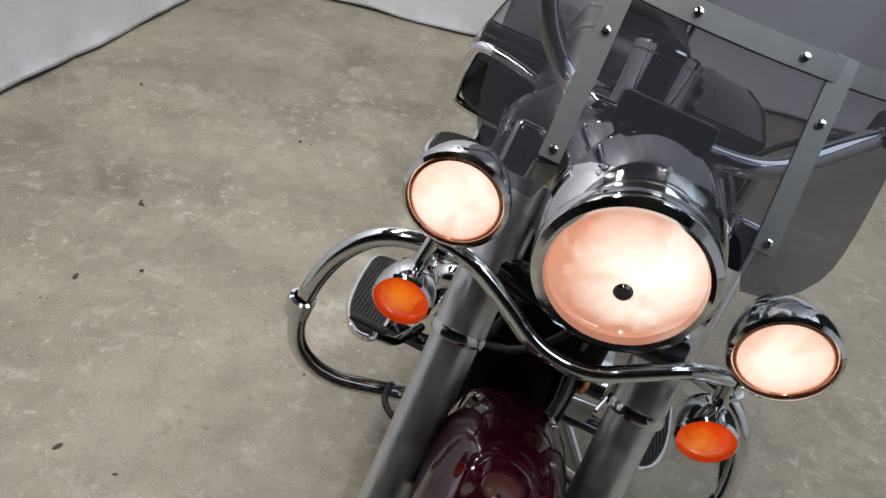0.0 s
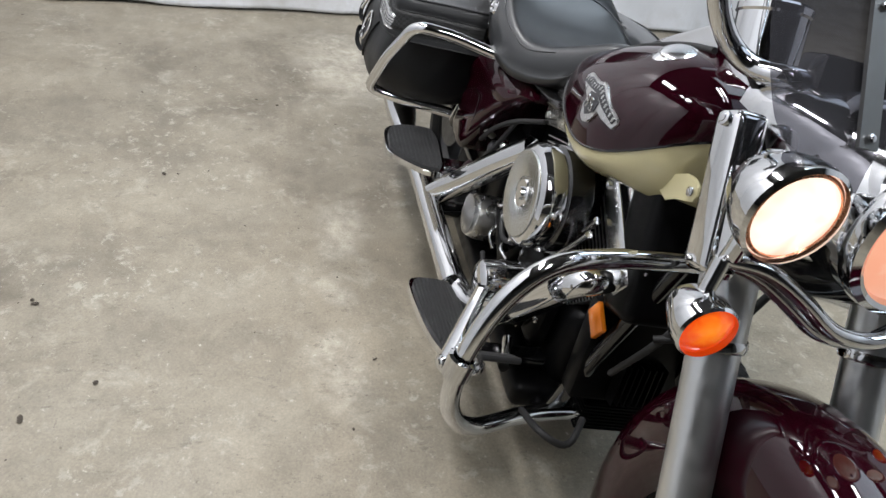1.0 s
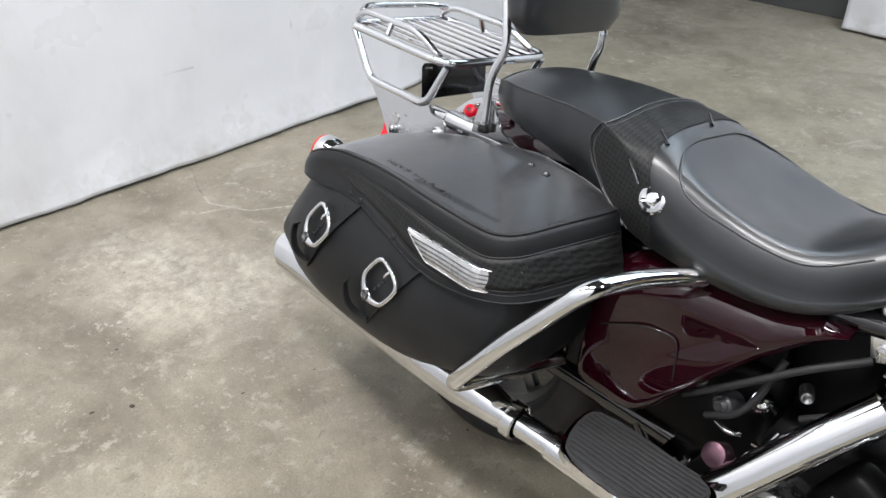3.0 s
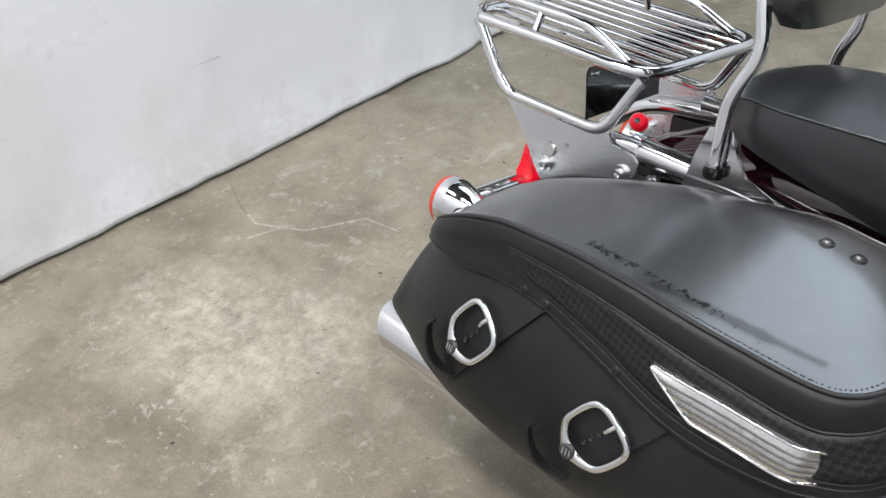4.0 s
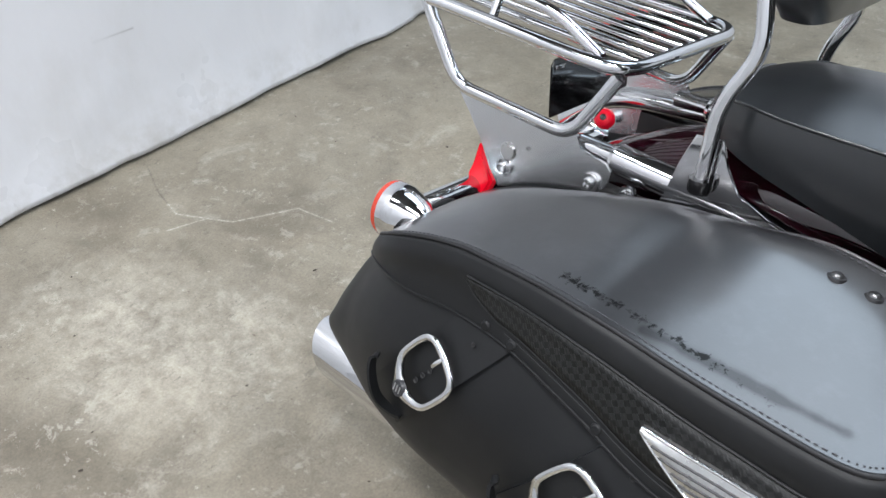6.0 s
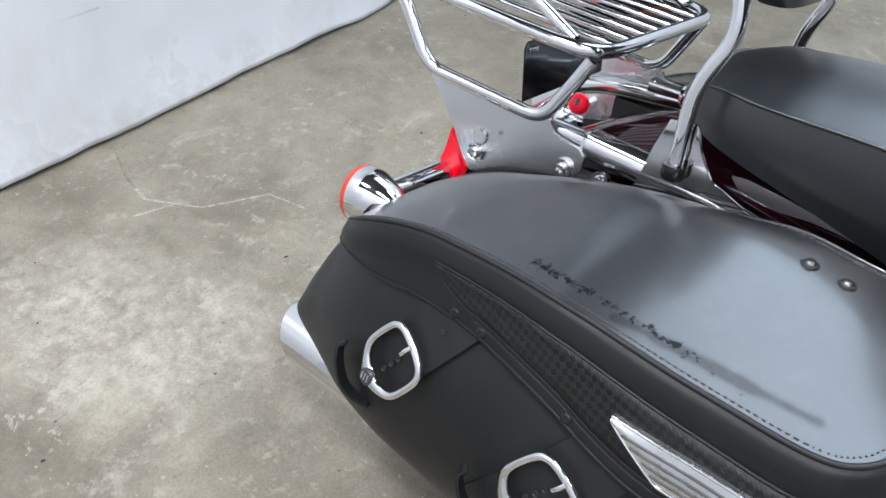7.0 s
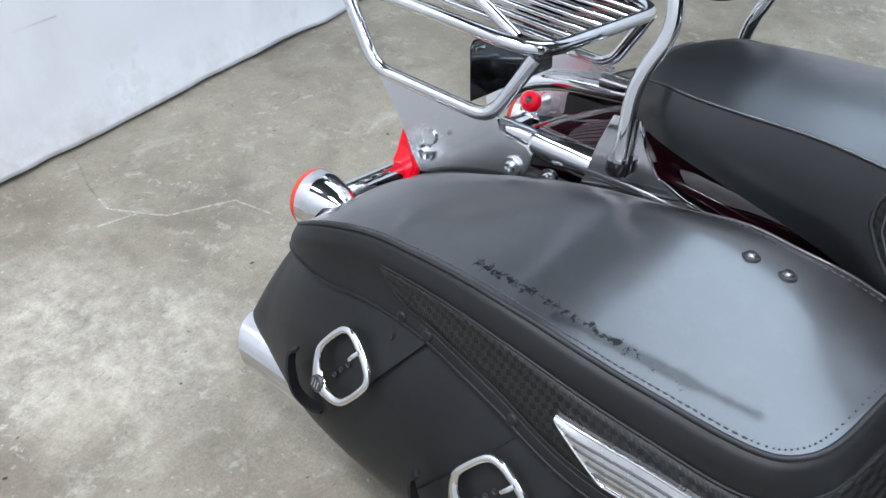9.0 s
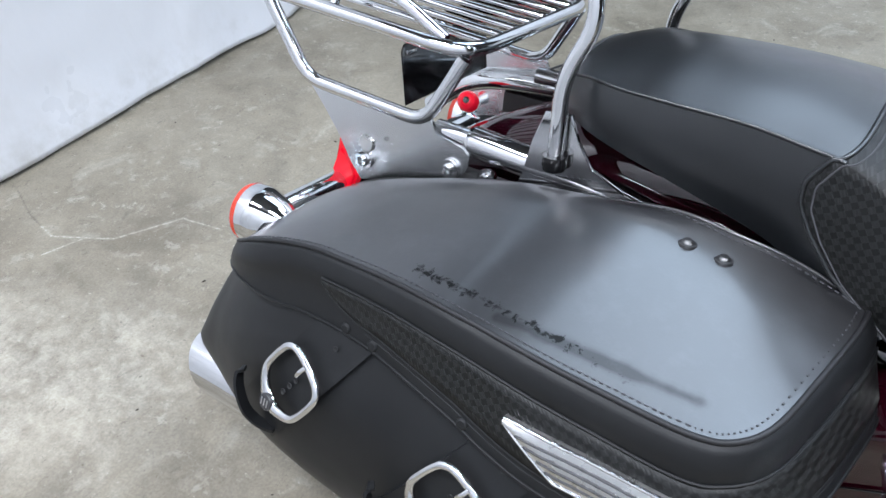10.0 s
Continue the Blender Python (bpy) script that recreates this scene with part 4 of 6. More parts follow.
# a woven band across the seat behind the rider
START = [(0, -0.585), (1, -0.64), (2, -0.668), (3, -0.684), (4, -0.686), (5, -0.676), (7, -0.667), (13, -0.652), (30, -0.645)]
STOP = [(0, -0.52), (5, -0.535), (8, -0.556), (14, -0.568), (30, -0.566)]
bm = bmesh.new()
grid = [[seat_ring(x, 0.0014)[k] for x in np.linspace(between(START, k)[0], between(STOP, k)[0], 14)] for k in range(0, 31)]
loft(bm, grid, ring=False)
wb = part("seat_band", bm, WEAVE, seat, "woven leather band behind the rider's place", 70)
bar("band_seam", [row[0] for row in grid], 0.0026, SEATVINYL, wb, 0.004, seg=8)
bar("band_stitching", [seat_ring(between(START, k)[0] + 0.01, 0.0016)[k] for k in range(0, 31)], 0.0009, THREAD, wb, 0.004, "grey stitching", 6)
# dark slots in the band between rider and passenger, and a round concho at its end
for x0, y0, z0 in ((-0.582, -0.202, 0.768), (-0.572, -0.144, 0.814), (-0.572, -0.058, 0.823)):
    ring = seat_ring(x0)
    k = min(range(1, 31), key=lambda j: abs(ring[j][1] - y0) + abs(ring[j][2] - z0))
    bar("strap_slot", [seat_ring(x0 - 0.014, 0.0012)[k + (y0 > -0.1)], seat_ring(x0 + 0.014, 0.0012)[k - (y0 < -0.1)]], 0.003, GLOSSBLACK, wb, label="dark slot in the seat band")
c = round_part("seat_concho", [(0, 0.008), (0.008, 0.008), (0.012, 0.004), (0.017, 0.007), (0.022, 0.005), (0.025, 0.0), (0.025, -0.01)], (-0.538, -0.2045, 0.733), (0, -0.93, 0.37), CHROME, seat, "round chrome concho", 24)

# side cover
COVER = [  # x, top, bottom, how far out
    (-0.612, 0.59, 0.37, 0.19), (-0.6, 0.605, 0.36, 0.199), (-0.55, 0.635, 0.358, 0.204), (-0.49, 0.65, 0.362, 0.206), (-0.455, 0.653, 0.392, 0.205), (-0.42, 0.653, 0.435, 0.202), (-0.36, 0.652, 0.51, 0.192),
    (-0.3, 0.648, 0.576, 0.176), (-0.255, 0.642, 0.614, 0.162), (-0.23, 0.636, 0.628, 0.152)]
for sgn in (-1, 1):
    rows = []
    for x in np.linspace(-0.612, -0.23, 36):
        top, low, out = between(COVER, x)
        deep = top - low
        e = min(1.0, deep / 0.1)
        section = [(0.09, top - 0.005), (out - 0.07, top), (out - 0.035 * e, top - 0.008 * e), (out - 0.008, top - 0.03 * e), (out + 0.004, top - 0.055 * e), (out + 0.003, top - 0.075 * e), (out - 0.006, top - 0.095 * e), (out - 0.003, low + deep * 0.4 * (1 - 0.5 * (1 - e))), (out + 0.002, low + 0.03 * e), (out - 0.002, low + 0.012 * e), (out - 0.012, low + 0.002), (out - 0.04, low), (0.09, low)]
        rows.append([(x, sgn * a, b) for a, b in section])
    sc = part("side_cover", loft(bmesh.new(), rows), BURGUNDY, bike, "glossy burgundy side cover", 50)
    bar("cover_seam", [(-0.58, sgn * 0.2, 0.49), (-0.5, sgn * 0.2045, 0.53), (-0.44, sgn * 0.2025, 0.535), (-0.43, sgn * 0.204, 0.46)], 0.0014, GLOSSBLACK, sc, 0.02)

# ---- engine ----
CRANK = Vector((0.028, 0, 0.24))
engine = part("crankcase", block(bmesh.new(), (0.34, 0.2, 0.22), pose(0.07, 0, 0.3), 0.05, 4), DARKMETAL, bike, "black engine crankcase")
part("gearbox", block(bmesh.new(), (0.3, 0.22, 0.22), pose(-0.22, 0.0, 0.33), 0.04, 4), DARKMETAL, bike, "black gearbox housing")
part("primary_cover", block(bmesh.new(), (0.56, 0.05, 0.17), pose(-0.06, 0.16, 0.3), 0.06, 4), CHROME, bike, "chrome primary chain cover")
# four added filler blocks, their black standing in for the darkness between parts
part("oil_tank", block(bmesh.new(), (0.2, 0.16, 0.24), pose(-0.28, 0.02, 0.5), 0.03, 3), DARKMETAL, bike, "black filler block in the gap behind the engine")
part("ignition_coil", block(bmesh.new(), (0.22, 0.1, 0.12), pose(0.05, 0.07, 0.62), 0.02, 3), DARKMETAL, bike, "black filler block in the gap between the cylinders")
part("intake_manifold", block(bmesh.new(), (0.2, 0.1, 0.16), pose(0.06, 0.0, 0.52), 0.03, 3), DARKMETAL, bike, "black filler block in the gap at the intake")
part("wiring_cover", block(bmesh.new(), (0.1, 0.24, 0.24), pose(0.315, 0.0, 0.62, 0, -20), 0.02, 3), DARKMETAL, bike, "black filler block in the gap at the steering neck")
bar("frame_backbone", [(0.42, 0, 0.86), (0.2, 0, 0.74), (-0.2, 0, 0.69), (-0.5, 0, 0.63)], 0.04, GLOSSBLACK, corner=0.1, label="black frame backbone")
for name, tilt, side_word in (("rear_cylinder", -17.5, -1), ("front_cylinder", 31.0, 1)):
    way = Vector((math.sin(radians(tilt)), 0, math.cos(radians(tilt))))
    side = Vector((way.z, 0, -way.x))
    head = CRANK + way * 0.435
    m = Matrix((( *side, ), (0, 1, 0), (*way,))).transposed().to_4x4()
    bm = bmesh.new()
    block(bm, (0.13, 0.15, 0.36), Matrix.Translation(CRANK + way * 0.22) @ m, 0.02)
    cyl = part(name, bm, DARKMETAL, bike, "black finned engine cylinder")
    for k in range(16):
        d = 0.2 + k * 0.0125
        wide = 0.05 + 0.0032 * k
        deep = 0.19 if k < 10 else 0.215
        bm = bmesh.new()
        block(bm, (wide * 2, deep, 0.0034), Matrix.Translation(CRANK + way * d) @ m, 0.001, 1)
        fin = part("fin", bm, DARKMETAL, cyl)
        for dx, dy, sx, sy in ((0, -deep / 2, wide * 2, 0.0012), (-wide, 0, 0.0012, deep), (wide, 0, 0.0012, deep)):
            part("fin_edge", block(bmesh.new(), (sx, sy, 0.0026), Matrix.Translation(CRANK + way * d + side * dx + Vector((0, dy, 0))) @ m, 0), ALLOY, fin, "polished fin edge")
    rb = bmesh.new()
    block(rb, (0.228, 0.244, 0.056), Matrix.Translation(head + way * 0.002) @ m, 0.007, 2)
    rocker = part("rocker_cover", rb, POLISHED, bike, "polished chrome rocker cover")
    part("rocker_cap", block(bmesh.new(), (0.212, 0.225, 0.034), Matrix.Translation(head + way * 0.045) @ m, 0.009, 3), POLISHED, rocker, "chrome rocker cap")
    part("gasket", block(bmesh.new(), (0.223, 0.238, 0.003), Matrix.Translation(head + way * 0.0305) @ m, 0), DARKMETAL, rocker, "dark gasket line")
    for dx in (-0.095, 0.095):
        bolt(tuple(head + side * dx + Vector((0, -0.121, 0)) - way * 0.004), (0, -1, 0), 0.0085, rocker)
        bolt(tuple(head + side * dx * 0.85 + Vector((0, -0.085, 0)) + way * 0.061), tuple(way), 0.008, rocker)
bar("pushrod_tube", [(0.105, -0.145, 0.425), (0.22, -0.145, 0.58)], 0.0075, CHROME, cyl)
bar("pushrod_tube", [(0.085, -0.13, 0.42), (0.2, -0.13, 0.6)], 0.0075, CHROME, cyl)
bar("pushrod_tube", [(0.0, -0.11, 0.42), (-0.055, -0.11, 0.63)], 0.0085, CHROME, cyl)

# air cleaner
AC = Vector((0.073, -0.232, 0.56))
ac = round_part("air_cleaner", [(0, -0.012), (0.03, -0.008), (0.033, -0.004), (0.075, 0.0), (0.088, -0.001), (0.098, -0.007), (0.103, -0.018), (0.104, -0.03), (0.1, -0.05), (0.096, -0.052)], AC, (0, -1, 0.0), CHROME, bike, "round polished air cleaner", 64)
round_part("cover_disc", [(0.031, -0.006), (0.034, 0.0), (0.036, 0.0012), (0.084, 0.0035), (0.0865, 0.002), (0.087, -0.002)], AC, (0, -1, 0), DISC, ac, "brushed satin cover disc", 64)
disc = ac.children[0]
disc.data.transform(Matrix.Translation(-AC))
disc.location = AC
round_part("centre_boss", [(0, 0.006), (0.012, 0.006), (0.014, 0.0), (0.027, 0.001), (0.031, -0.004)], AC, (0, -1, 0), CHROME, ac, "chrome centre screw", 32)
round_part("filter_housing", [(0.098, -0.05), (0.106, -0.055), (0.107, -0.1), (0.09, -0.125), (0, -0.125)], AC, (0, -1, 0), GLOSSBLACK, ac, "black filter housing", 48)
part("intake", block(bmesh.new(), (0.09, 0.1, 0.09), pose(0.075, -0.08, 0.55), 0.02), DARKMETAL, ac)

# cam cover, ignition cover, oil filter
cam_cover = part("cam_cover", block(bmesh.new(), (0.21, 0.05, 0.17), pose(0.08, -0.125, 0.345), 0.035, 4), DARKMETAL, bike, "black cam cover")
round_part("ignition_cover", [(0, 0.006), (0.022, 0.005), (0.04, 0.001), (0.048, -0.006), (0.05, -0.02), (0.056, -0.1)], (0.046, -0.24, 0.318), (0, -1, -0.05), CHROME, bike, "chrome ignition cover", 40)
for a in range(5):
    an = 2 * math.pi * a / 5
    bolt((0.09 + 0.095 * math.cos(an), -0.15, 0.345 + 0.07 * math.sin(an)), (0, -1, 0), 0.007, cam_cover)
part("lifter_cover", block(bmesh.new(), (0.07, 0.04, 0.05), pose(0.13, -0.165, 0.33, 0, 20), 0.012), CHROME, bike, "chrome lifter cover")
st = round_part("starter_cover", [(0, 0.004), (0.04, 0.003), (0.052, -0.004), (0.056, -0.02), (0.056, -0.11)], (-0.235, -0.2, 0.315), (0, -1, 0.1), SATIN, bike, "ribbed alloy side cover", 40)
for k in range(13):
    dx = -0.042 + k * 0.007
    h = math.sqrt(max(0.0, 0.048**2 - dx * dx))
    bar("rib", [(-0.235 + dx, -0.205, 0.315 - h), (-0.235 + dx, -0.205, 0.315 + h)], 0.0021, ALLOY, st, seg=6)
for x, y, z, r, mat in ((-0.36, -0.16, 0.44, 0.026, BADGEGREY), (-0.31, -0.15, 0.475, 0.024, CHROME), (-0.4, -0.17, 0.47, 0.015, ALLOY), (-0.26, -0.12, 0.5, 0.014, ALLOY), (-0.13, -0.16, 0.36, 0.018, CHROME), (-0.1, -0.17, 0.4, 0.013, ALLOY), (-0.06, -0.165, 0.42, 0.016, CHROME), (-0.02, -0.15, 0.45, 0.011, ALLOY), (0.16, -0.15, 0.4, 0.01, ALLOY), (0.0, -0.17, 0.43, 0.01, CHROME)):
    round_part("fitting", [(0, 0.004), (r * 0.3, 0.008), (r * 0.5, 0.003), (r * 0.62, 0.004), (r * 0.75, 0.0), (r * 0.75, -0.03), (0, -0.03)], (x, y, z), (0.4 * math.sin(x * 90), -1, 0.3 + 0.5 * math.sin(z * 70)), mat, bike, "small round engine fitting", 20)
for pts in ([(-0.42, -0.17, 0.43), (-0.34, -0.18, 0.5), (-0.27, -0.16, 0.56), (-0.2, -0.12, 0.6)], [(-0.38, -0.16, 0.41), (-0.32, -0.17, 0.45), (-0.3, -0.14, 0.55)], [(-0.25, -0.15, 0.48), (-0.19, -0.16, 0.53), (-0.18, -0.13, 0.5)], [(-0.12, -0.17, 0.4), (-0.05, -0.18, 0.37), (0.0, -0.17, 0.4)], [(-0.1, -0.19, 0.3), (-0.03, -0.19, 0.26), (0.02, -0.18, 0.25)]):
    bar("hose", pts, 0.006, RUBBER, corner=0.06, label="black rubber hose")
part("side_linkage", block(bmesh.new(), (0.11, 0.025, 0.022), pose(-0.09, -0.168, 0.37, 0, 25), 0.008), DARKMETAL, bike, "black side bracket")
round_part("round_cap", [(0, 0.003), (0.014, 0.0025), (0.019, 0.0005), (0.0205, -0.004), (0.0205, -0.03)], (-0.33, -0.217, 0.392), (-0.15, -1, 0.45), TINTED, bike, "round purple-tinted cap", 28)

# two more added blocks, black for the shade below and behind the engine
part("belly_pan", block(bmesh.new(), (0.78, 0.31, 0.06), pose(-0.13, -0.015, 0.2), 0.02, 3), DARKMETAL, bike, "black filler block in the gap under the engine")
part("rear_engine_mount", block(bmesh.new(), (0.3, 0.24, 0.3), pose(-0.44, 0.0, 0.36), 0.03, 3), DARKMETAL, bike, "black filler block in the gap behind the gearbox")
part("clutch_cover", block(bmesh.new(), (0.16, 0.07, 0.13), pose(-0.12, -0.12, 0.36, 0, 25), 0.025, 3), DARKMETAL, bike, "black clutch release cover")
for x, y, z, dx, dz in ((-0.17, -0.165, 0.40, 0.05, 0.02), (-0.14, -0.17, 0.345, 0.04, -0.03), (-0.09, -0.165, 0.41, 0.03, 0.03), (-0.06, -0.17, 0.36, 0.05, -0.01), (-0.3, -0.15, 0.4, 0.03, 0.04), (-0.36, -0.16, 0.41, 0.04, 0.0), (-0.02, -0.17, 0.39, 0.02, 0.04)):
    bar("engine_line", [(x, y, z), (x + dx * 0.6, y - 0.012, z + dz * 0.2), (x + dx, y, z + dz)], 0.0045, CHROME, corner=0.01, label="small chrome oil line")

# frame
for sgn in (-1, 1):
    bar("frame_rail", [(0.42, sgn * 0.03, 0.86), (0.35, sgn * 0.09, 0.45), (0.3, sgn * 0.11, 0.2), (0.1, sgn * 0.12, 0.17), (-0.4, sgn * 0.12, 0.18), (-0.5, sgn * 0.12, 0.3)], 0.017, GLOSSBLACK, label="black frame tube")
    bar("top_rail", [(0.4, sgn * 0.04, 0.8), (0.1, sgn * 0.07, 0.68), (-0.2, sgn * 0.11, 0.65), (-0.55, sgn * 0.14, 0.62), (-0.95, sgn * 0.13, 0.62)], 0.018, GLOSSBLACK, label="black frame tube")
    bar("swing_arm", [(-0.4, sgn * 0.11, 0.3), (-0.9, sgn * 0.12, 0.315)], 0.024, GLOSSBLACK, label="black swing arm")
    bar("shock_absorber", [(-0.72, sgn * 0.15, 0.33), (-0.6, sgn * 0.15, 0.56)], 0.026, GLOSSBLACK)
    part("frame_reflector", block(bmesh.new(), (0.056, 0.01, 0.04), pose(0.329, sgn * 0.121, 0.474, 0, 28), 0.002), REFLECTOR, bike, "amber side reflector")
part("seat_pan", block(bmesh.new(), (0.42, 0.26, 0.02), pose(-0.5, 0, 0.62), 0.005), DARKMETAL, bike)
part("battery_box", block(bmesh.new(), (0.22, 0.2, 0.2), pose(-0.42, 0, 0.5), 0.01), DARKMETAL, bike)
oc = part("oil_cooler", block(bmesh.new(), (0.05, 0.13, 0.07), pose(0.315, 0, 0.25), 0.006), DARKMETAL, bike, "black oil cooler")
for k in range(8):
    part("cooler_fin", block(bmesh.new(), (0.058, 0.135, 0.002), pose(0.315, 0, 0.22 + k * 0.0085), 0), DARKMETAL, oc)
# regulator, widened so that its black closes the gap between the fork legs
horn = part("regulator", block(bmesh.new(), (0.05, 0.24, 0.2), pose(0.315, 0.0, 0.4, 0, -10), 0.01), DARKMETAL, bike, "black finned regulator")
for k in range(8):
    part("regulator_fin", block(bmesh.new(), (0.03, 0.002, 0.085), pose(0.36, -0.045 + k * 0.0128, 0.36, 0, -10), 0), DARKMETAL, horn)
for pts in ([(0.46, -0.05, 0.72), (0.48, -0.08, 0.6), (0.44, -0.09, 0.5), (0.38, -0.08, 0.4)], [(0.47, 0.05, 0.7), (0.5, -0.02, 0.6), (0.46, -0.1, 0.55)], [(0.4, -0.1, 0.3), (0.46, -0.14, 0.28), (0.44, -0.2, 0.3), (0.36, -0.2, 0.27)]):
    bar("hose", pts, 0.0065, RUBBER, corner=0.06, label="black rubber hose")

# exhaust
front_pipe = bar("exhaust_pipe", [(0.3, -0.1, 0.55), (0.35, -0.17, 0.57), (0.335, -0.2, 0.545), (0.27, -0.205, 0.455), (0.17, -0.215, 0.335), (0.09, -0.24, 0.277), (0.0, -0.262, 0.268), (-0.35, -0.272, 0.272), (-0.5, -0.285, 0.282), (-0.655, -0.307, 0.297)], 0.0235, CHROME, label="chrome front exhaust pipe", corner=0.06)
bar("heat_shield", [(0.325, -0.212, 0.53), (0.265, -0.22, 0.452), (0.165, -0.232, 0.333), (0.09, -0.252, 0.28), (0.03, -0.266, 0.27)], 0.028, CHROME, front_pipe, 0.05, "chrome heat shield")
bar("heat_shield", [(0.0, -0.27, 0.269), (-0.3, -0.278, 0.273), (-0.45, -0.284, 0.279), (-0.56, -0.295, 0.289)], 0.0285, CHROME, front_pipe, 0.05, "chrome heat shield")
rear_pipe = bar("exhaust_pipe", [(-0.1, -0.08, 0.56), (-0.15, -0.13, 0.55), (-0.21, -0.165, 0.475), (-0.3, -0.225, 0.35), (-0.375, -0.265, 0.26)], 0.024, CHROME, label="chrome rear exhaust pipe", corner=0.05)
bar("heat_shield", [(-0.155, -0.142, 0.552), (-0.21, -0.178, 0.482), (-0.3, -0.237, 0.356), (-0.368, -0.275, 0.265)], 0.03, CHROME, rear_pipe, 0.05, "chrome heat shield")
for x in (-0.64,):
    round_part("pipe_clamp", [(0.03, -0.012), (0.034, -0.01), (0.034, 0.01), (0.03, 0.012)], (x, -0.305, 0.296), (-1, -0.1, 0.08), CHROME, front_pipe)


def muffler(sgn):
    a, b = Vector((-0.645, sgn * 0.308, 0.297)), Vector((-1.37, sgn * 0.286, 0.301))
    way = (b - a).normalized()
    prof = [(0.024, 0.0), (0.03, 0.02), (0.043, 0.12), (0.046, 0.2), (0.047, 0.65), (0.047, 0.71), (0.0435, 0.712), (0.0415, 0.7), (0.04, 0.6), (0, 0.6)]
    bm = turn(bmesh.new(), prof, 40)
    bm.transform(along(a, way))
    for v in bm.verts:
        far = (v.co - a).dot(way)
        if far > 0.69:
            v.co += way * ((v.co - a - way * far).z * 0.55 - 0.0)
    return part("muffler", bm, CHROME, bike, "long chrome muffler", 30)


muffler(-1)
muffler(1)
bar("exhaust_crossover", [(-0.35, -0.26, 0.245), (-0.45, -0.1, 0.2), (-0.45, 0.12, 0.2), (-0.645, 0.308, 0.297)], 0.022, CHROME, label="chrome crossover pipe", corner=0.08)


# footboards
def footboard(name, outline, z, tilt, sgn, rib_axis):
    flat = [(x, sgn * y) for x, y in outline]
    cx, cy = sum(p[0] for p in flat) / len(flat), sum(p[1] for p in flat) / len(flat)
    lay = Matrix.Translation((cx, cy, z)) @ pose(0, 0, 0, 0, tilt, 0)

    def slab(points, depth, up, mat, nm, parent, label=""):
        bm = bmesh.new()
        top = [bm.verts.new((x - cx, y - cy, up)) for x, y in points]
        low = [bm.verts.new((x - cx, y - cy, up - depth)) for x, y in points]
        k = len(points)
        bm.faces.new(top)
        bm.faces.new(low[::-1])
        for j in range(k):
            bm.faces.new((top[j], low[j], low[(j + 1) % k], top[(j + 1) % k]))
        rim = [e for e in bm.edges if e.verts[0] in top and e.verts[1] in top]
        bmesh.ops.bevel(bm, geom=rim, offset=0.002, segments=2, affect="EDGES")
        bm.transform(lay)
        return part(nm, bm, mat, parent, label, 40)

    board = slab(flat, 0.014, 0.0, CHROME, name, bike, "chrome-edged footboard")
    inset = [(cx + (x - cx) * 0.93, cy + (y - cy) * 0.88) for x, y in flat]
    pad = slab(inset, 0.006, 0.006, RUBBER, "rubber_pad", board, "black ribbed rubber pad")
    lo, hi = min(p[1] for p in inset), max(p[1] for p in inset)
    for k in range(12):
        y = lo + (hi - lo) * (k + 1) / 13
        xs = []
        for (x0, y0), (x1, y1) in zip(inset, inset[1:] + inset[:1]):
            if (y0 - y) * (y1 - y) < 0:
                xs.append(x0 + (x1 - x0) * (y - y0) / (y1 - y0))
        if len(xs) > 1:
            bm = bmesh.new()
            block(bm, (max(xs) - min(xs) - 0.012, 0.0035, 0.003), Matrix.Translation(((max(xs) + min(xs)) / 2 - cx, y - cy, 0.0072)), 0.001, 1)
            bm.transform(lay)
            part("rib", bm, RUBBER, pad)
    return board


def curve2(points):
    return [(p.x, p.y) for p in spline([(x, y, 0) for x, y in points], 4, True)]


FRONTBOARD = curve2([(0.005, -0.285), (0.0, -0.34), (0.012, -0.372), (0.07, -0.378), (0.2, -0.366), (0.275, -0.342), (0.31, -0.305), (0.29, -0.268), (0.2, -0.266), (0.08, -0.272)])
REARBOARD = curve2([(-0.515, -0.28), (-0.5, -0.37), (-0.47, -0.405), (-0.4, -0.414), (-0.34, -0.405), (-0.285, -0.33), (-0.29, -0.28), (-0.37, -0.268), (-0.46, -0.264)])
for sgn in (1, -1):
    footboard("rider_footboard", FRONTBOARD, 0.292, -6, sgn, 0)
    footboard("passenger_footboard", REARBOARD, 0.386, 0, sgn, 0)
    part("footboard_bracket", block(bmesh.new(), (0.05, 0.1, 0.015), pose(-0.38, -sgn * 0.24, 0.36), 0.004), CHROME, bike)
    part("footboard_bracket", block(bmesh.new(), (0.04, 0.18, 0.02), pose(0.2, -sgn * 0.2, 0.262), 0.004), GLOSSBLACK, bike)
bp = bar("brake_pedal", [(0.2, -0.2, 0.3), (0.29, -0.23, 0.31), (0.36, -0.27, 0.37)], 0.01, CHROME, label="chrome brake pedal")
part("pedal_pad", block(bmesh.new(), (0.05, 0.075, 0.012), pose(0.352, -0.285, 0.382, 0, -35), 0.004), RUBBER, bp)
hs = bar("heel_shifter", [(0.2, 0.2, 0.3), (0.08, 0.25, 0.36), (0.0, 0.28, 0.42)], 0.008, CHROME, label="chrome heel shift lever")
round_part("shifter_peg", [(0, -0.03), (0.014, -0.03), (0.016, 0), (0.014, 0.03), (0, 0.03)], (-0.005, 0.3, 0.43), (0, 1, 0), RUBBER, hs)
bar("side_stand", [(0.16, 0.16, 0.22), (0.2, 0.27, 0.1), (0.21, 0.34, 0.09)], 0.012, CHROME, label="chrome side stand")

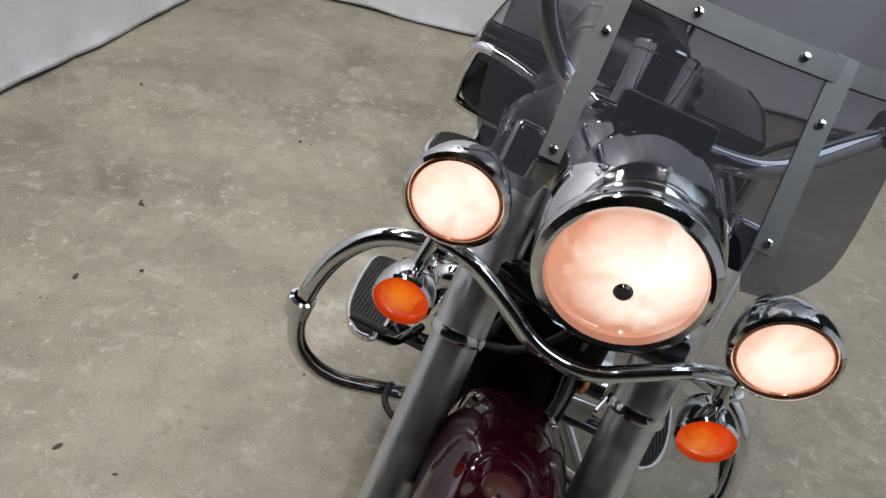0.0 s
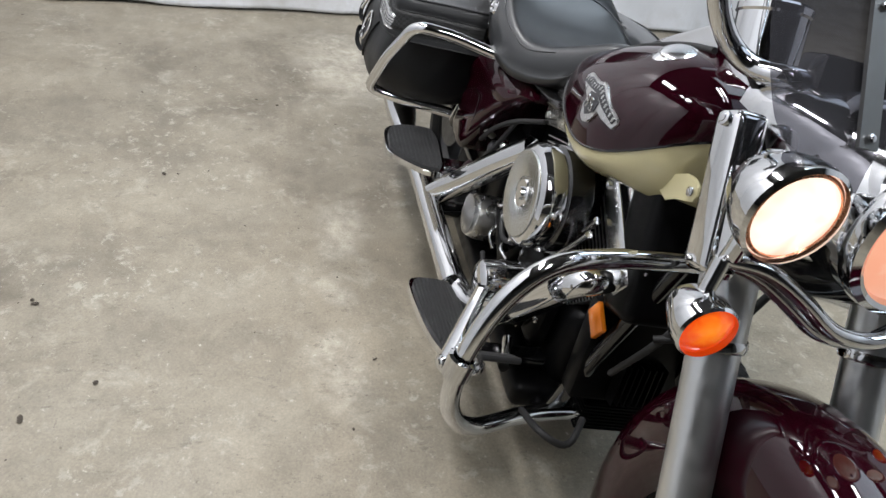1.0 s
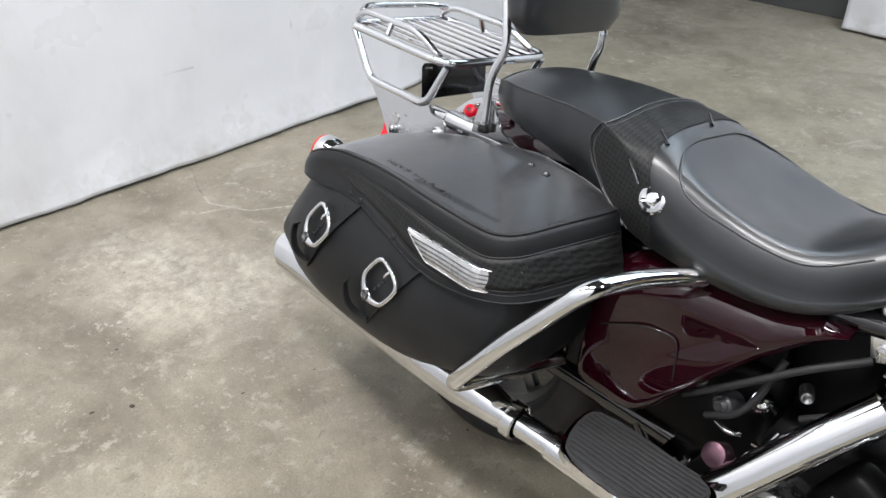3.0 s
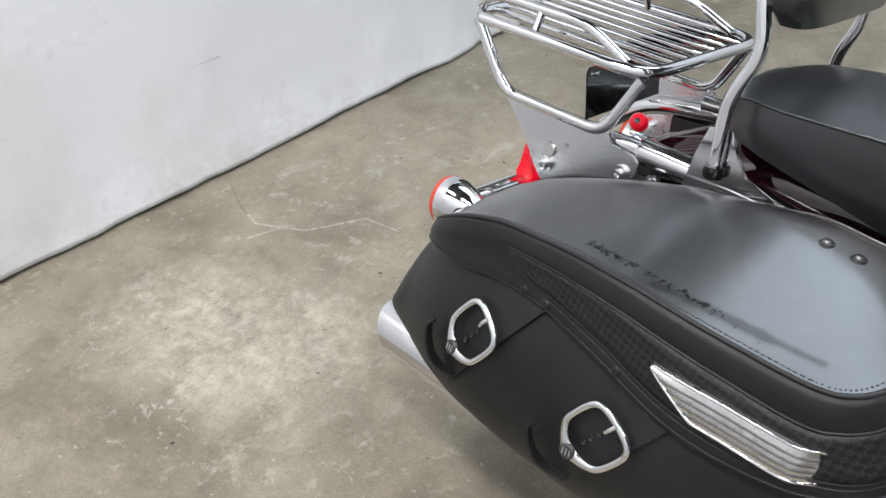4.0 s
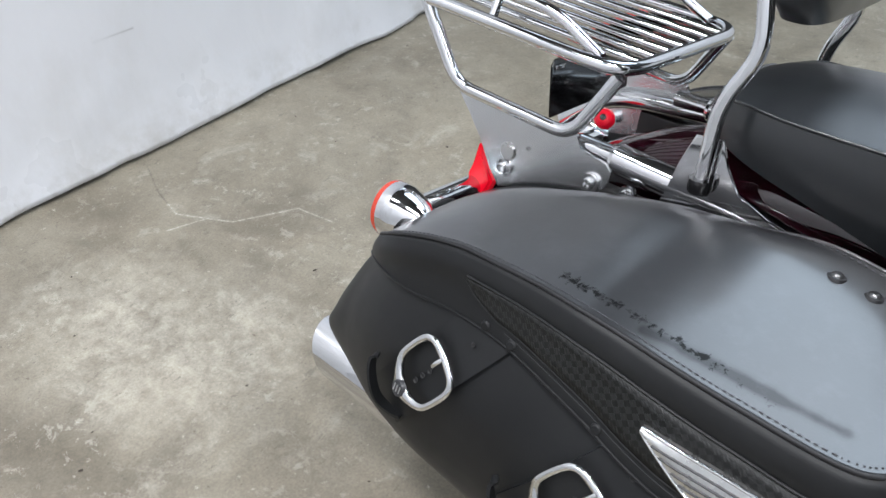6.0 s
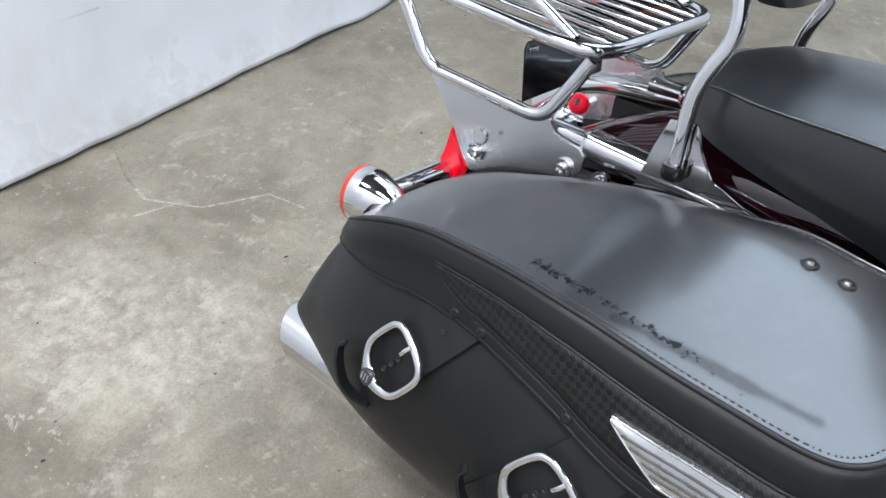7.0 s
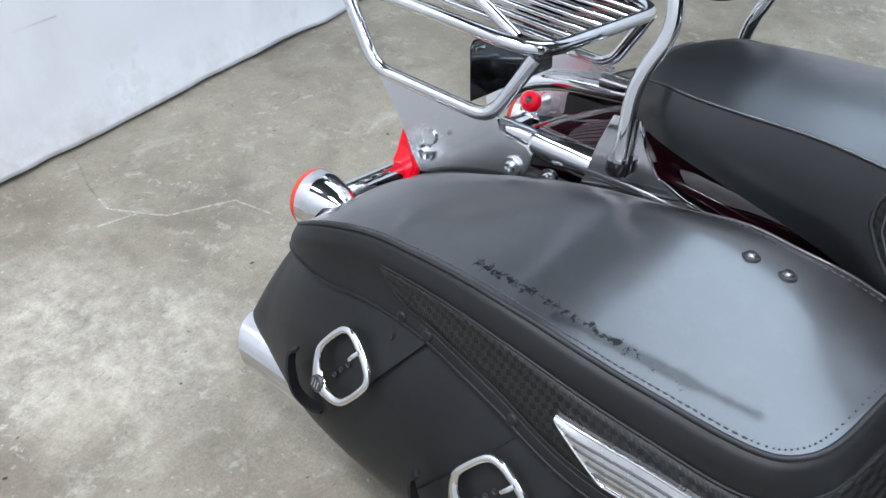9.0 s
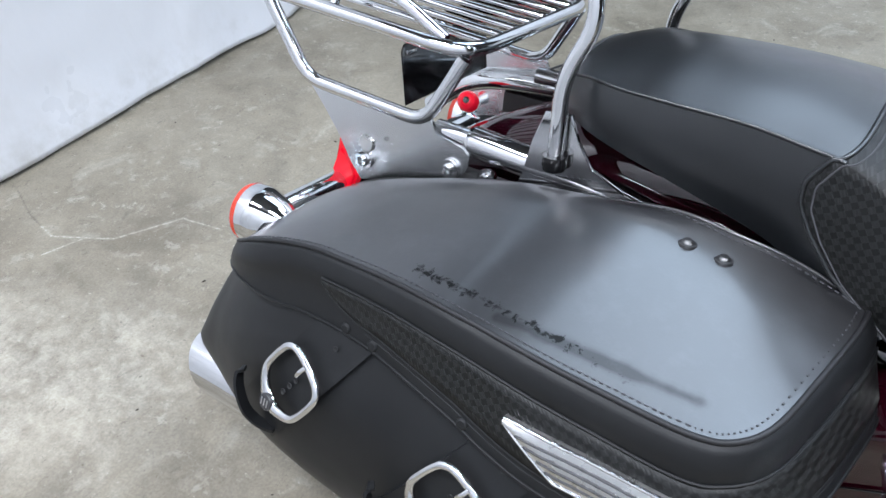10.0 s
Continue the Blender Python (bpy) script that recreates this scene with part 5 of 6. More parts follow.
# engine guard and highway pegs
GUARD = [(0.395, 0.0, 0.665), (0.415, -0.18, 0.665), (0.432, -0.305, 0.65), (0.446, -0.368, 0.575), (0.458, -0.397, 0.46), (0.456, -0.388, 0.35), (0.42, -0.32, 0.27), (0.34, -0.17, 0.243), (0.31, 0.0, 0.24)]
eg = bar("engine_guard", GUARD, 0.0165, CHROME, corner=0.055, label="chrome tubular engine guard", seg=16)
bar("guard_half", mirrored(GUARD), 0.0165, CHROME, eg, 0.055, seg=16)
for sgn in (1, -1):
    peg = part("highway_peg", loft(bmesh.new(), [[(0.435 - 0.075 * t + dx * (1 - 0.35 * t), sgn * (-0.408 + 0.045 * t + dy * (1 - 0.3 * t)), 0.44 + 0.095 * t + 0.3 * dx) for dx, dy in ((-0.016, -0.007), (-0.006, -0.014), (0.01, -0.014), (0.018, -0.006), (0.018, 0.006), (0.01, 0.013), (-0.008, 0.013), (-0.016, 0.007))] for t in np.linspace(0, 1, 8)]), CHROME, bike, "chrome folding highway peg", 40)
    round_part("peg_clamp", [(0.018, -0.02), (0.024, -0.018), (0.024, 0.018), (0.018, 0.02)], (0.459, sgn * -0.396, 0.45), (0, 0.1, 1), CHROME, peg)
    bolt((0.44, sgn * -0.415, 0.437), (0.2, -sgn, 0), 0.013, peg)

# saddlebag guards
for sgn in (1, -1):
    g = bar("saddlebag_guard", [(-0.43, -sgn * 0.2, 0.648), (-0.47, -sgn * 0.3, 0.655), (-0.497, -sgn * 0.393, 0.652), (-0.6, -sgn * 0.424, 0.52), (-0.69, -sgn * 0.435, 0.392), (-0.672, -sgn * 0.36, 0.388), (-0.64, -sgn * 0.2, 0.388)], 0.0145, CHROME, corner=0.035, label="chrome saddlebag guard rail", seg=14)

# saddlebags
BAG = [  # x, outer y of lid edge, lid edge z, lid inner z, belly y, bottom z, inner y
    (-0.6, 0.31, 0.655, 0.69, 0.35, 0.46, 0.2), (-0.622, 0.36, 0.652, 0.704, 0.41, 0.425, 0.178), (-0.66, 0.388, 0.656, 0.714, 0.436, 0.4, 0.17), (-0.76, 0.39, 0.66, 0.712, 0.447, 0.365, 0.168), (-0.85, 0.386, 0.662, 0.702, 0.45, 0.343, 0.168),
    (-0.95, 0.379, 0.664, 0.686, 0.449, 0.338, 0.168), (-1.05, 0.372, 0.66, 0.668, 0.442, 0.338, 0.17), (-1.12, 0.366, 0.644, 0.648, 0.43, 0.335, 0.172), (-1.18, 0.355, 0.618, 0.622, 0.412, 0.335, 0.175), (-1.23, 0.33, 0.582, 0.59, 0.39, 0.338, 0.185),
    (-1.262, 0.322, 0.546, 0.55, 0.374, 0.342, 0.19), (-1.29, 0.318, 0.512, 0.515, 0.362, 0.35, 0.2), (-1.315, 0.312, 0.468, 0.47, 0.35, 0.36, 0.21), (-1.33, 0.308, 0.43, 0.432, 0.338, 0.372, 0.22), (-1.338, 0.3, 0.405, 0.406, 0.322, 0.382, 0.235)]

BAG.reverse()


def bag_ring(x, sgn):
    yo, zo, zc, yb, zb, yi = between(BAG, x)
    h = zo - zb
    pts = [(yi, zb + min(0.03, h * 0.2)), (yi, zb + h * 0.5), (yi, zo - 0.015), (yi + 0.02, zo - 0.006), (yi + (yo - yi) * 0.4, zo - 0.006), (yi + (yo - yi) * 0.75, zo - 0.008), (yo - 0.004, zo - min(0.03, h * 0.18)), (yb - 0.024, zo - h * 0.36), (yb - 0.01, zo - h * 0.58), (yb - 0.02, zb + h * 0.16), (yb - 0.075, zb), (yi + 0.05, zb)]
    return [(x, -sgn * p.y, p.z) for p in spline([(0, a, b) for a, b in pts], 4, True)]


RIM = [  # x, outer y, z of the lid's piped edge along the bag's side, and z of the lid's crest
    (-1.236, 0.315, 0.568, 0.57), (-1.225, 0.338, 0.586, 0.588), (-1.19, 0.364, 0.614, 0.62), (-1.15, 0.375, 0.636, 0.647), (-1.11, 0.378, 0.65, 0.664), (-1.07, 0.381, 0.66, 0.677), (-1.03, 0.385, 0.665, 0.689), (-0.99, 0.39, 0.67, 0.7), (-0.95, 0.396, 0.674, 0.71),
    (-0.91, 0.402, 0.676, 0.717), (-0.87, 0.406, 0.676, 0.72), (-0.83, 0.409, 0.674, 0.7215), (-0.79, 0.41, 0.671, 0.7225), (-0.75, 0.409, 0.668, 0.7225), (-0.71, 0.409, 0.666, 0.719), (-0.67, 0.409, 0.666, 0.709), (-0.63, 0.409, 0.667, 0.696), (-0.6, 0.409, 0.668, 0.684)]
CORNER = [(-0.685, 0.4085), (-0.668, 0.4055), (-0.655, 0.398), (-0.644, 0.386), (-0.636, 0.37), (-0.63, 0.35), (-0.6235, 0.32), (-0.6175, 0.29), (-0.612, 0.262), (-0.607, 0.235), (-0.604, 0.212), (-0.603, 0.194)]
HEM = [(-1.236, 0.02), (-1.19, 0.04), (-1.125, 0.064), (-1.067, 0.068), (-1.02, 0.07), (-0.98, 0.074), (-0.94, 0.081), (-0.907, 0.087), (-0.873, 0.094), (-0.843, 0.102), (-0.8, 0.11), (-0.75, 0.112), (-0.7, 0.106), (-0.65, 0.1), (-0.6, 0.097)]
INNER = [(-1.24, 0.25), (-1.2, 0.2), (-1.15, 0.185), (-1.0, 0.18), (-0.85, 0.18), (-0.78, 0.19), (-0.73, 0.196), (-0.675, 0.188), (-0.62, 0.184), (-0.6, 0.19)]
CREST = [(-1.236, 0.28), (-1.15, 0.255), (-1.05, 0.242), (-0.88, 0.24), (-0.8, 0.222), (-0.74, 0.2), (-0.6, 0.188)]  # where the lid's top rolls over to its inner side


def lid_top(x, y):
    """The height of the lid's top."""
    yr, zr = between(RIM, x)[:2]
    zc = sum(between(RIM, x + d)[2] for d in (-0.03, -0.015, 0.0, 0.015, 0.03)) / 5
    yc = sum(between(CREST, x + d)[0] for d in (-0.04, -0.02, 0.0, 0.02, 0.04)) / 5
    t = (yr - y) / (yr - yc)
    return zr + (zc - zr) * (1.12 * t - 0.12 * t * t) - 9.5 * max(0.0, yc - y) ** 2


def saddlebag(sgn):
    def side(p):
        return (p[0], -sgn * p[1], p[2])

    bag = part("saddlebag", loft(bmesh.new(), [bag_ring(x, sgn) for x in [-0.607 - 0.731 * math.sin(math.pi / 2 * k / 47) for k in range(48)]]), LEATHER, bike, "black leather saddlebag with buckled straps", 60)
    # the edge of the lid, from its tail along the side, round the corner and across the front
    edge = [(x, between(RIM, x)[0]) for x in np.linspace(-1.236, -0.7, 44)] + [(p.x, p.y) for p in spline([(a, b, 0) for a, b in CORNER], 3)]
    line = [Vector((x, y, 0)) for x, y in edge]
    outs = []
    for i, p in enumerate(line):
        way = (line[min(i + 1, len(line) - 1)] - line[max(i - 1, 0)]).normalized()
        outs.append(Vector((-way.y, way.x, 0)))
    rims = [Vector((p.x, p.y, lid_top(p.x, p.y))) for p in line]
    rows = []
    for p in rims:
        yi = min(between(INNER, p.x)[0], p.y - 0.002)
        row = [(p.x, p.y + (yi - p.y) * w, 0) for w in np.linspace(0, 1, 15)]
        row = [(x, y, lid_top(x, y)) for x, y, z in row]
        rows.append([side(q) for q in row] + [side((p.x, yi - 0.004, row[-1][2] - 0.008)), side((p.x, yi - 0.004, row[-1][2] - 0.04))])
    part("lid", loft(bmesh.new(), rows, ring=False), LIDLEATHER, bag, "worn scuffed black leather lid", 70)

    def skirt(i, d, off=0.0):
        """A point d below the lid's edge, on the skirt."""
        p = rims[i]
        front = min(1.0, max(0.0, (p.x + 0.66) / 0.04))
        push = 0.004 + (0.19 + 0.2 * front) * d + 0.004 * math.sin(math.pi * min(1.0, d / 0.035)) + off
        return Vector(side((p.x + outs[i].x * push, p.y + outs[i].y * push, p.z - d)))

    deep = [between(HEM, p.x)[0] for p in rims]
    secs = []
    for i in range(len(rims)):
        cols = [Vector(side(rims[i]))] + [skirt(i, deep[i] * k) for k in (0.03, 0.07, 0.14, 0.22, 0.32, 0.45, 0.6, 0.75, 0.9, 0.985)]
        back = [skirt(i, deep[i], -0.004), skirt(i, deep[i] * 0.8, -0.01), Vector(side((rims[i].x - outs[i].x * 0.02, rims[i].y - outs[i].y * 0.02, rims[i].z - 0.012)))]
        secs.append([tuple(q) for q in cols + back])
    part("lid_skirt", loft(bmesh.new(), secs), LEATHER, bag, "smooth black leather lid skirt", 50)
    bar("piping", [(p[0], p[1], p[2] + 0.0012) for p in (side(r + o * 0.0015) for r, o in zip(rims, outs))], 0.0026, PIPING, bag, 0.003, "raised grey-worn lid piping", 8)
    for a, b in zip(range(3, len(rims) - 2), range(4, len(rims) - 1)):
        p, q = (rims[k] - outs[k] * 0.007 for k in (a, b))
        for w in (0.1, 0.6) if a < 44 else (0.2,):
            u, v = p.lerp(q, w), p.lerp(q, w + 0.28)
            bar("stitch", [side((u.x, u.y, lid_top(u.x, u.y) + 0.0004)), side((v.x, v.y, lid_top(v.x, v.y) + 0.0004))], 0.0008, THREAD, bag, seg=5)
    inner_rim = [Vector((x, between(INNER, x)[0], 0)) for x in np.linspace(-1.15, -0.606, 40)]
    bar("piping", [side((p.x, p.y, lid_top(p.x, p.y) + 0.0005)) for p in inner_rim], 0.002, LIDLEATHER, bag, 0.004, "inner lid edge", 8)
    for k, (p, q) in enumerate(zip(inner_rim[14:], inner_rim[15:])):
        for w in (0.1, 0.6):
            u, v = p.lerp(q, w), p.lerp(q, w + 0.25)
            bar("stitch", [side((u.x, u.y + 0.007, lid_top(u.x, u.y + 0.007) + 0.0006)), side((v.x, v.y + 0.007, lid_top(v.x, v.y + 0.007) + 0.0006))], 0.0008, THREAD, bag, seg=5)
    bar("piping", [tuple(skirt(i, deep[i], 0.0002)) for i in range(1, len(rims))], 0.0017, LEATHER, bag, 0.004, "lid hem", 8)
    # a seam a little above the hem, and the woven inlay between it and the seam under the smooth band
    lows = [max(0.0, deep[i] - 0.011) for i in range(len(rims))]
    bar("seam", [tuple(skirt(i, lows[i], -0.0002)) for i in range(20, len(rims))], 0.0008, LEATHER, bag, 0.003, "hem seam", 6)
    first = min(range(len(rims)), key=lambda i: abs(rims[i].x + 1.055))
    bands, strip_rows = [], []
    for i in range(first, len(rims)):
        t = min(1.0, (i - first) / 4.0)
        front = min(1.0, max(0.0, (rims[i].x + 0.67) / 0.04))
        top = 0.021 + (rims[i].x + 1.055) * 0.036 - 0.008 * front
        low = top + 0.004 + max(0.0, min(deep[i] - 0.022, deep[i] - 0.022) - top) * t ** 0.5
        bands.append((i, top, low))
        strip_rows.append([tuple(skirt(i, d, 0.0022)) for d in np.linspace(top + 0.002, low - 0.001, 6)])
    sp = part("woven_panel", loft(bmesh.new(), strip_rows, ring=False), WEAVE, bag, "woven leather inlay", 60)
    sp.modifiers.new("thickness", "SOLIDIFY").thickness = 0.002
    bar("piping", [tuple(skirt(i, t, 0.0008)) for i, t, l in bands], 0.0015, LEATHER, bag, 0.003, "seam above the woven inlay", 6)
    bar("piping", [tuple(skirt(i, l, 0.001)) for i, t, l in bands], 0.0014, LEATHER, bag, 0.003, "seam below the woven inlay", 6)

    def flank(x, z, off=0.0):
        ring = [Vector(p) for p in bag_ring(x, sgn)]
        best = None
        for a, b in zip(ring, ring[1:]):
            if (a.z - z) * (b.z - z) <= 0 and abs(a.z - b.z) > 1e-6:
                c = a.lerp(b, (z - a.z) / (b.z - a.z))
                if best is None or -sgn * c.y > -sgn * best.y:
                    best = c
        best = best or max(ring, key=lambda p: -sgn * p.y)
        return best + Vector((0, -sgn * off, 0))

    # lid hinge rivets
    for x, y in ((-0.758, 0.231), (-0.724, 0.231)):
        round_part("rivet", [(0, 0.0035), (0.0035, 0.003), (0.0055, 0.0012), (0.006, 0.0002), (0.0085, -0.0002), (0.009, -0.003)], side((x, y, lid_top(x, y) + 0.0008)), (0, 0.02, 1), LIDLEATHER, bag, "leather-covered rivet", 18)
    for x in (-0.978, -1.012, -0.858):
        i = min(range(len(rims)), key=lambda k: abs(rims[k].x - x))
        round_part("rivet", [(0, 0.0022), (0.004, 0.002), (0.006, 0.0006), (0.0065, -0.003)], tuple(skirt(i, deep[i] - 0.006, 0.0008)), (0, -sgn, 0.2), LEATHER, bag, "", 14)
    # straps with buckles
    for bx, bz in ((-0.862, 0.505), (-1.063, 0.527)):
        lean_x = 0.72
        secs = []
        for z in np.linspace(bz + 0.078, bz - 0.092, 16):
            x = bx + lean_x * (z - bz)
            l, r = flank(x - 0.029, z + 0.012, 0.003), flank(x + 0.029, z - 0.012, 0.003)
            o = Vector((0, -sgn * 0.003, 0))
            secs.append([tuple(l - o), tuple(r - o), tuple(r + o), tuple(l + o)])
        strap = part("strap", loft(bmesh.new(), secs), LEATHER, bag, "black leather strap", 40)
        c = flank(bx, bz, 0.0135)
        up = (flank(bx + 0.03, bz + 0.04, 0.013) - flank(bx - 0.03, bz - 0.04, 0.013)).normalized()
        ax = (flank(bx + 0.03, bz - 0.022, 0.013) - flank(bx - 0.03, bz + 0.022, 0.013)).normalized()
        ax = (ax - up * ax.dot(up)).normalized()
        out = up.cross(ax).normalized()
        out = out if out.y * -sgn > 0 else -out
        half = [(0.0, -0.034, 0.0092), (0.009, -0.0325, 0.0078), (0.022, -0.0255, 0.0054), (0.0302, -0.0165, 0.0046), (0.0325, -0.004, 0.0042), (0.0322, 0.013, 0.0042), (0.029, 0.0235, 0.0044), (0.0195, 0.0295, 0.0046), (0.0, 0.0312, 0.0048)]
        keys = half + [(-a, b, w) for a, b, w in half[-2:0:-1]]
        ring = spline(keys, 4, True)
        bm = bmesh.new()
        loops = []
        for k, q in enumerate(ring):
            ahead = ring[(k + 1) % len(ring)] - ring[k - 1]
            nrm = Vector((ahead.y, -ahead.x)).normalized()
            loops.append([bm.verts.new(c + ax * (q.x * 1.02 + nrm.x * q.z * math.cos(a)) + up * (q.y * 1.2 + nrm.y * q.z * math.cos(a)) + out * (0.0042 * math.sin(a))) for a in (2 * math.pi * j / 10 for j in range(10))])
        for a, b in zip(loops, loops[1:] + loops[:1]):
            for j in range(10):
                bm.faces.new((a[j], a[(j + 1) % 10], b[(j + 1) % 10], b[j]))
        bk = part("buckle", bm, CHROME, strap, "rounded square chrome buckle", 60)
        bar("prong", [tuple(c + up * 0.0375 + out * 0.003), tuple(c + up * 0.03 + out * 0.0055), tuple(c + up * 0.021 + out * 0.003)], 0.0028, CHROME, bk, 0.006, seg=8)
        em = along(c - up * 0.0415 + out * 0.0012, tuple(out))
        bm = turn(bmesh.new(), [(0, 0.0045), (0.0085, 0.0043), (0.0098, 0.003), (0.0105, 0.0)], 24)
        bm.transform(em)
        part("badge_face", bm, BADGEGREY, bk, "small dark enamel disc")
        for dx in (-0.0045, 0.0, 0.0045):
            part("badge_mark", block(bmesh.new(), (0.0014, 0.0085, 0.001), em @ pose(dx, 0, 0.0046), 0), SATIN, bk)
        for k in range(3):
            round_part("strap_hole", [(0, -0.0006), (0.0022, -0.0004), (0.0032, 0.0008), (0.0036, 0)], tuple(c + up * (0.004 - 0.013 * k) - out * 0.0068), tuple(out), RUBBER, strap, "", 12)
        h = flank(bx + 0.072 * 0.6, bz + 0.052, 0.0075)
        round_part("strap_hole", [(0, -0.0006), (0.0026, 0.0004), (0.0032, 0)], tuple(h), tuple(out), RUBBER, strap, "", 12)
        # keeper loop whose end curls away from the bag
        tip = [(-0.078, -0.03, 0.012), (-0.083, -0.034, 0.017), (-0.078, -0.05, 0.02), (-0.066, -0.07, 0.02), (-0.054, -0.083, 0.014), (-0.04, -0.087, 0.008), (-0.03, -0.086, 0.004)]
        mid = spline([tuple(flank(bx + a, bz + b, o)) for a, b, o in tip], 5)
        bm = bmesh.new()
        secs = []
        for k, p in enumerate(mid):
            ahead = (mid[min(k + 1, len(mid) - 1)] - mid[max(k - 1, 0)]).normalized()
            wide = (ax * 0.4 + out * 0.9)
            wide = (wide - ahead * wide.dot(ahead)).normalized() * (0.0066 if k > 2 else 0.005)
            thin = ahead.cross(wide).normalized() * 0.0018
            secs.append([tuple(p + wide * a + thin * b) for a, b in ((-1, -1), (1, -1), (1, 1), (-1, 1))])
        part("strap_loop", loft(bm, secs), LEATHER, strap, "curled leather keeper loop", 40)
    # ribbed concho
    rowsc, grooves = [], {0.008: [], 0.0145: [], 0.021: [], 0.0275: []}
    for t in np.linspace(0, 1, 40):
        x, z = -0.824 + 0.178 * t, 0.619 - 0.006 * t
        wide = 0.004 + 0.031 * min(1.0, t / 0.3) ** 0.9 * (1 - 0.25 * max(0.0, (t - 0.94) / 0.06) ** 2)
        i = min(range(len(rims)), key=lambda k: abs(rims[k].x - x) + (9 if k > 52 else 0))
        u = min(1.0, max(0.0, (x - rims[max(i - 1, 0)].x) / max(1e-6, rims[i].x - rims[max(i - 1, 0)].x)))

        def on(down, lift):
            q = skirt(max(i - 1, 0), rims[i].z - z + down, lift).lerp(skirt(i, rims[i].z - z + down, lift), u)
            return (x, q.y, z - down)

        rowsc.append([on(wide * k, 0.008 + 0.003 * math.sin(math.pi * k)) for k in np.linspace(0, 1, 9)] + [on(wide, 0.001), on(0, 0.001)])
        for down in grooves:
            if wide > down + 0.003 and t < 0.95:
                grooves[down].append(on(down, 0.0079 + 0.003 * math.sin(math.pi * down / wide)))
    cn = part("concho", loft(bmesh.new(), rowsc), SATIN, bag, "ribbed silver concho bar", 25)
    for way in grooves.values():
        bar("concho_groove", way, 0.0014, BADGEGREY, cn, 0.002, "dark groove", 6)
    bar("concho_rim", [q[0] for q in rowsc] + [q[8] for q in reversed(rowsc)], 0.0018, CHROME, cn, 0.002, "chrome rim", 8)
    return bag


saddlebag(1)
saddlebag(-1)

# ---- rear end ----
before = set(bike.children_recursive)
for sgn in (-1, 1):
    y = sgn * 0.146
    rp = part("rack_side_plate", plate(bmesh.new(), [(-1.281, 0.713), (-1.1, 0.717), (-1.095, 0.713), (-1.091, 0.698), (-1.081, 0.695), (-1.052, 0.694), (-1.044, 0.686), (-1.046, 0.668), (-1.062, 0.645), (-1.12, 0.63), (-1.175, 0.612), (-1.2, 0.605), (-1.217, 0.625), (-1.236, 0.66), (-1.259, 0.69)], 0.005, Matrix.Translation((0, y, 0))), PLATESTEEL, bike, "polished steel docking plate")
    round_part("plate_hole", [(0, -0.001), (0.002, -0.0006), (0.0026, 0.0008)], (-1.16, y + sgn * 0.0027, 0.673), (0, sgn, 0), GLOSSBLACK, rp, "", 10)
    for x, z, r in ((-1.191, 0.636, 0.0125), (-1.066, 0.664, 0.0125), (-1.017, 0.668, 0.0115)):
        round_part("docking_bushing", [(0, 0.007), (r * 0.28, 0.007), (r * 0.34, 0.012), (r * 0.55, 0.012), (r * 0.62, 0.005), (r * 0.95, 0.005), (r * 1.0, 0.0), (r * 0.8, -0.006), (0, -0.006)], (x, y + sgn * 0.003, z), (0, sgn, 0), CHROME, rp, "chrome docking bolt", 20)
    round_part("plate_plug", [(0, 0.004), (0.01, 0.004), (0.012, 0.0)], (-1.189, y + sgn * 0.0025, 0.659), (0, sgn, 0), SATIN, rp, "", 20)
    sp = part("sissy_bar_plate", plate(bmesh.new(), [(-0.958, 0.764), (-0.928, 0.768), (-0.918, 0.74), (-0.9, 0.715), (-0.86, 0.7), (-0.8, 0.688), (-0.72, 0.655), (-0.72, 0.64), (-0.82, 0.66), (-0.9, 0.672), (-0.985, 0.66), (-0.975, 0.69), (-0.968, 0.73)], 0.006, Matrix.Translation((0, y, 0))), CHROME, bike, "chrome sissy bar side plate")
    round_part("bar_socket", [(0.0, 0.004), (0.012, 0.004), (0.0135, 0.0), (0.0135, -0.012), (0, -0.012)], (-0.936, sgn * 0.157, 0.712), (0.05, 0, -1), GLOSSBLACK, sp, "dark socket at the bar's foot", 18)
    bar("fender_strut", [(-1.1, sgn * 0.128, 0.697), (-1.03, sgn * 0.13, 0.697)], 0.0125, CHROME)
    bar("strut_cover", [(-1.048, sgn * 0.13, 0.697), (-0.9, sgn * 0.132, 0.69), (-0.72, sgn * 0.135, 0.655)], 0.0185, CHROME, label="chrome fender strut cover", seg=16)
    round_part("strut_cap", [(0.0125, 0.006), (0.016, 0.005), (0.0185, 0.0)], (-1.048, sgn * 0.13, 0.697), (-1, 0, 0.05), CHROME, bike, "", 20)
    part("bag_bracket", block(bmesh.new(), (0.26, 0.02, 0.05), pose(-1.02, sgn * 0.136, 0.638), 0.004), RUBBER, bike, "black bag bracket")

bar("docking_tube", [(-1.275, 0.13, 0.606), (-1.22, 0.13, 0.655), (-1.17, 0.13, 0.674), (-1.057, 0.13, 0.686), (-1.03, 0.13, 0.688)], 0.013, CHROME, label="bent chrome docking tube", corner=0.04, seg=14)

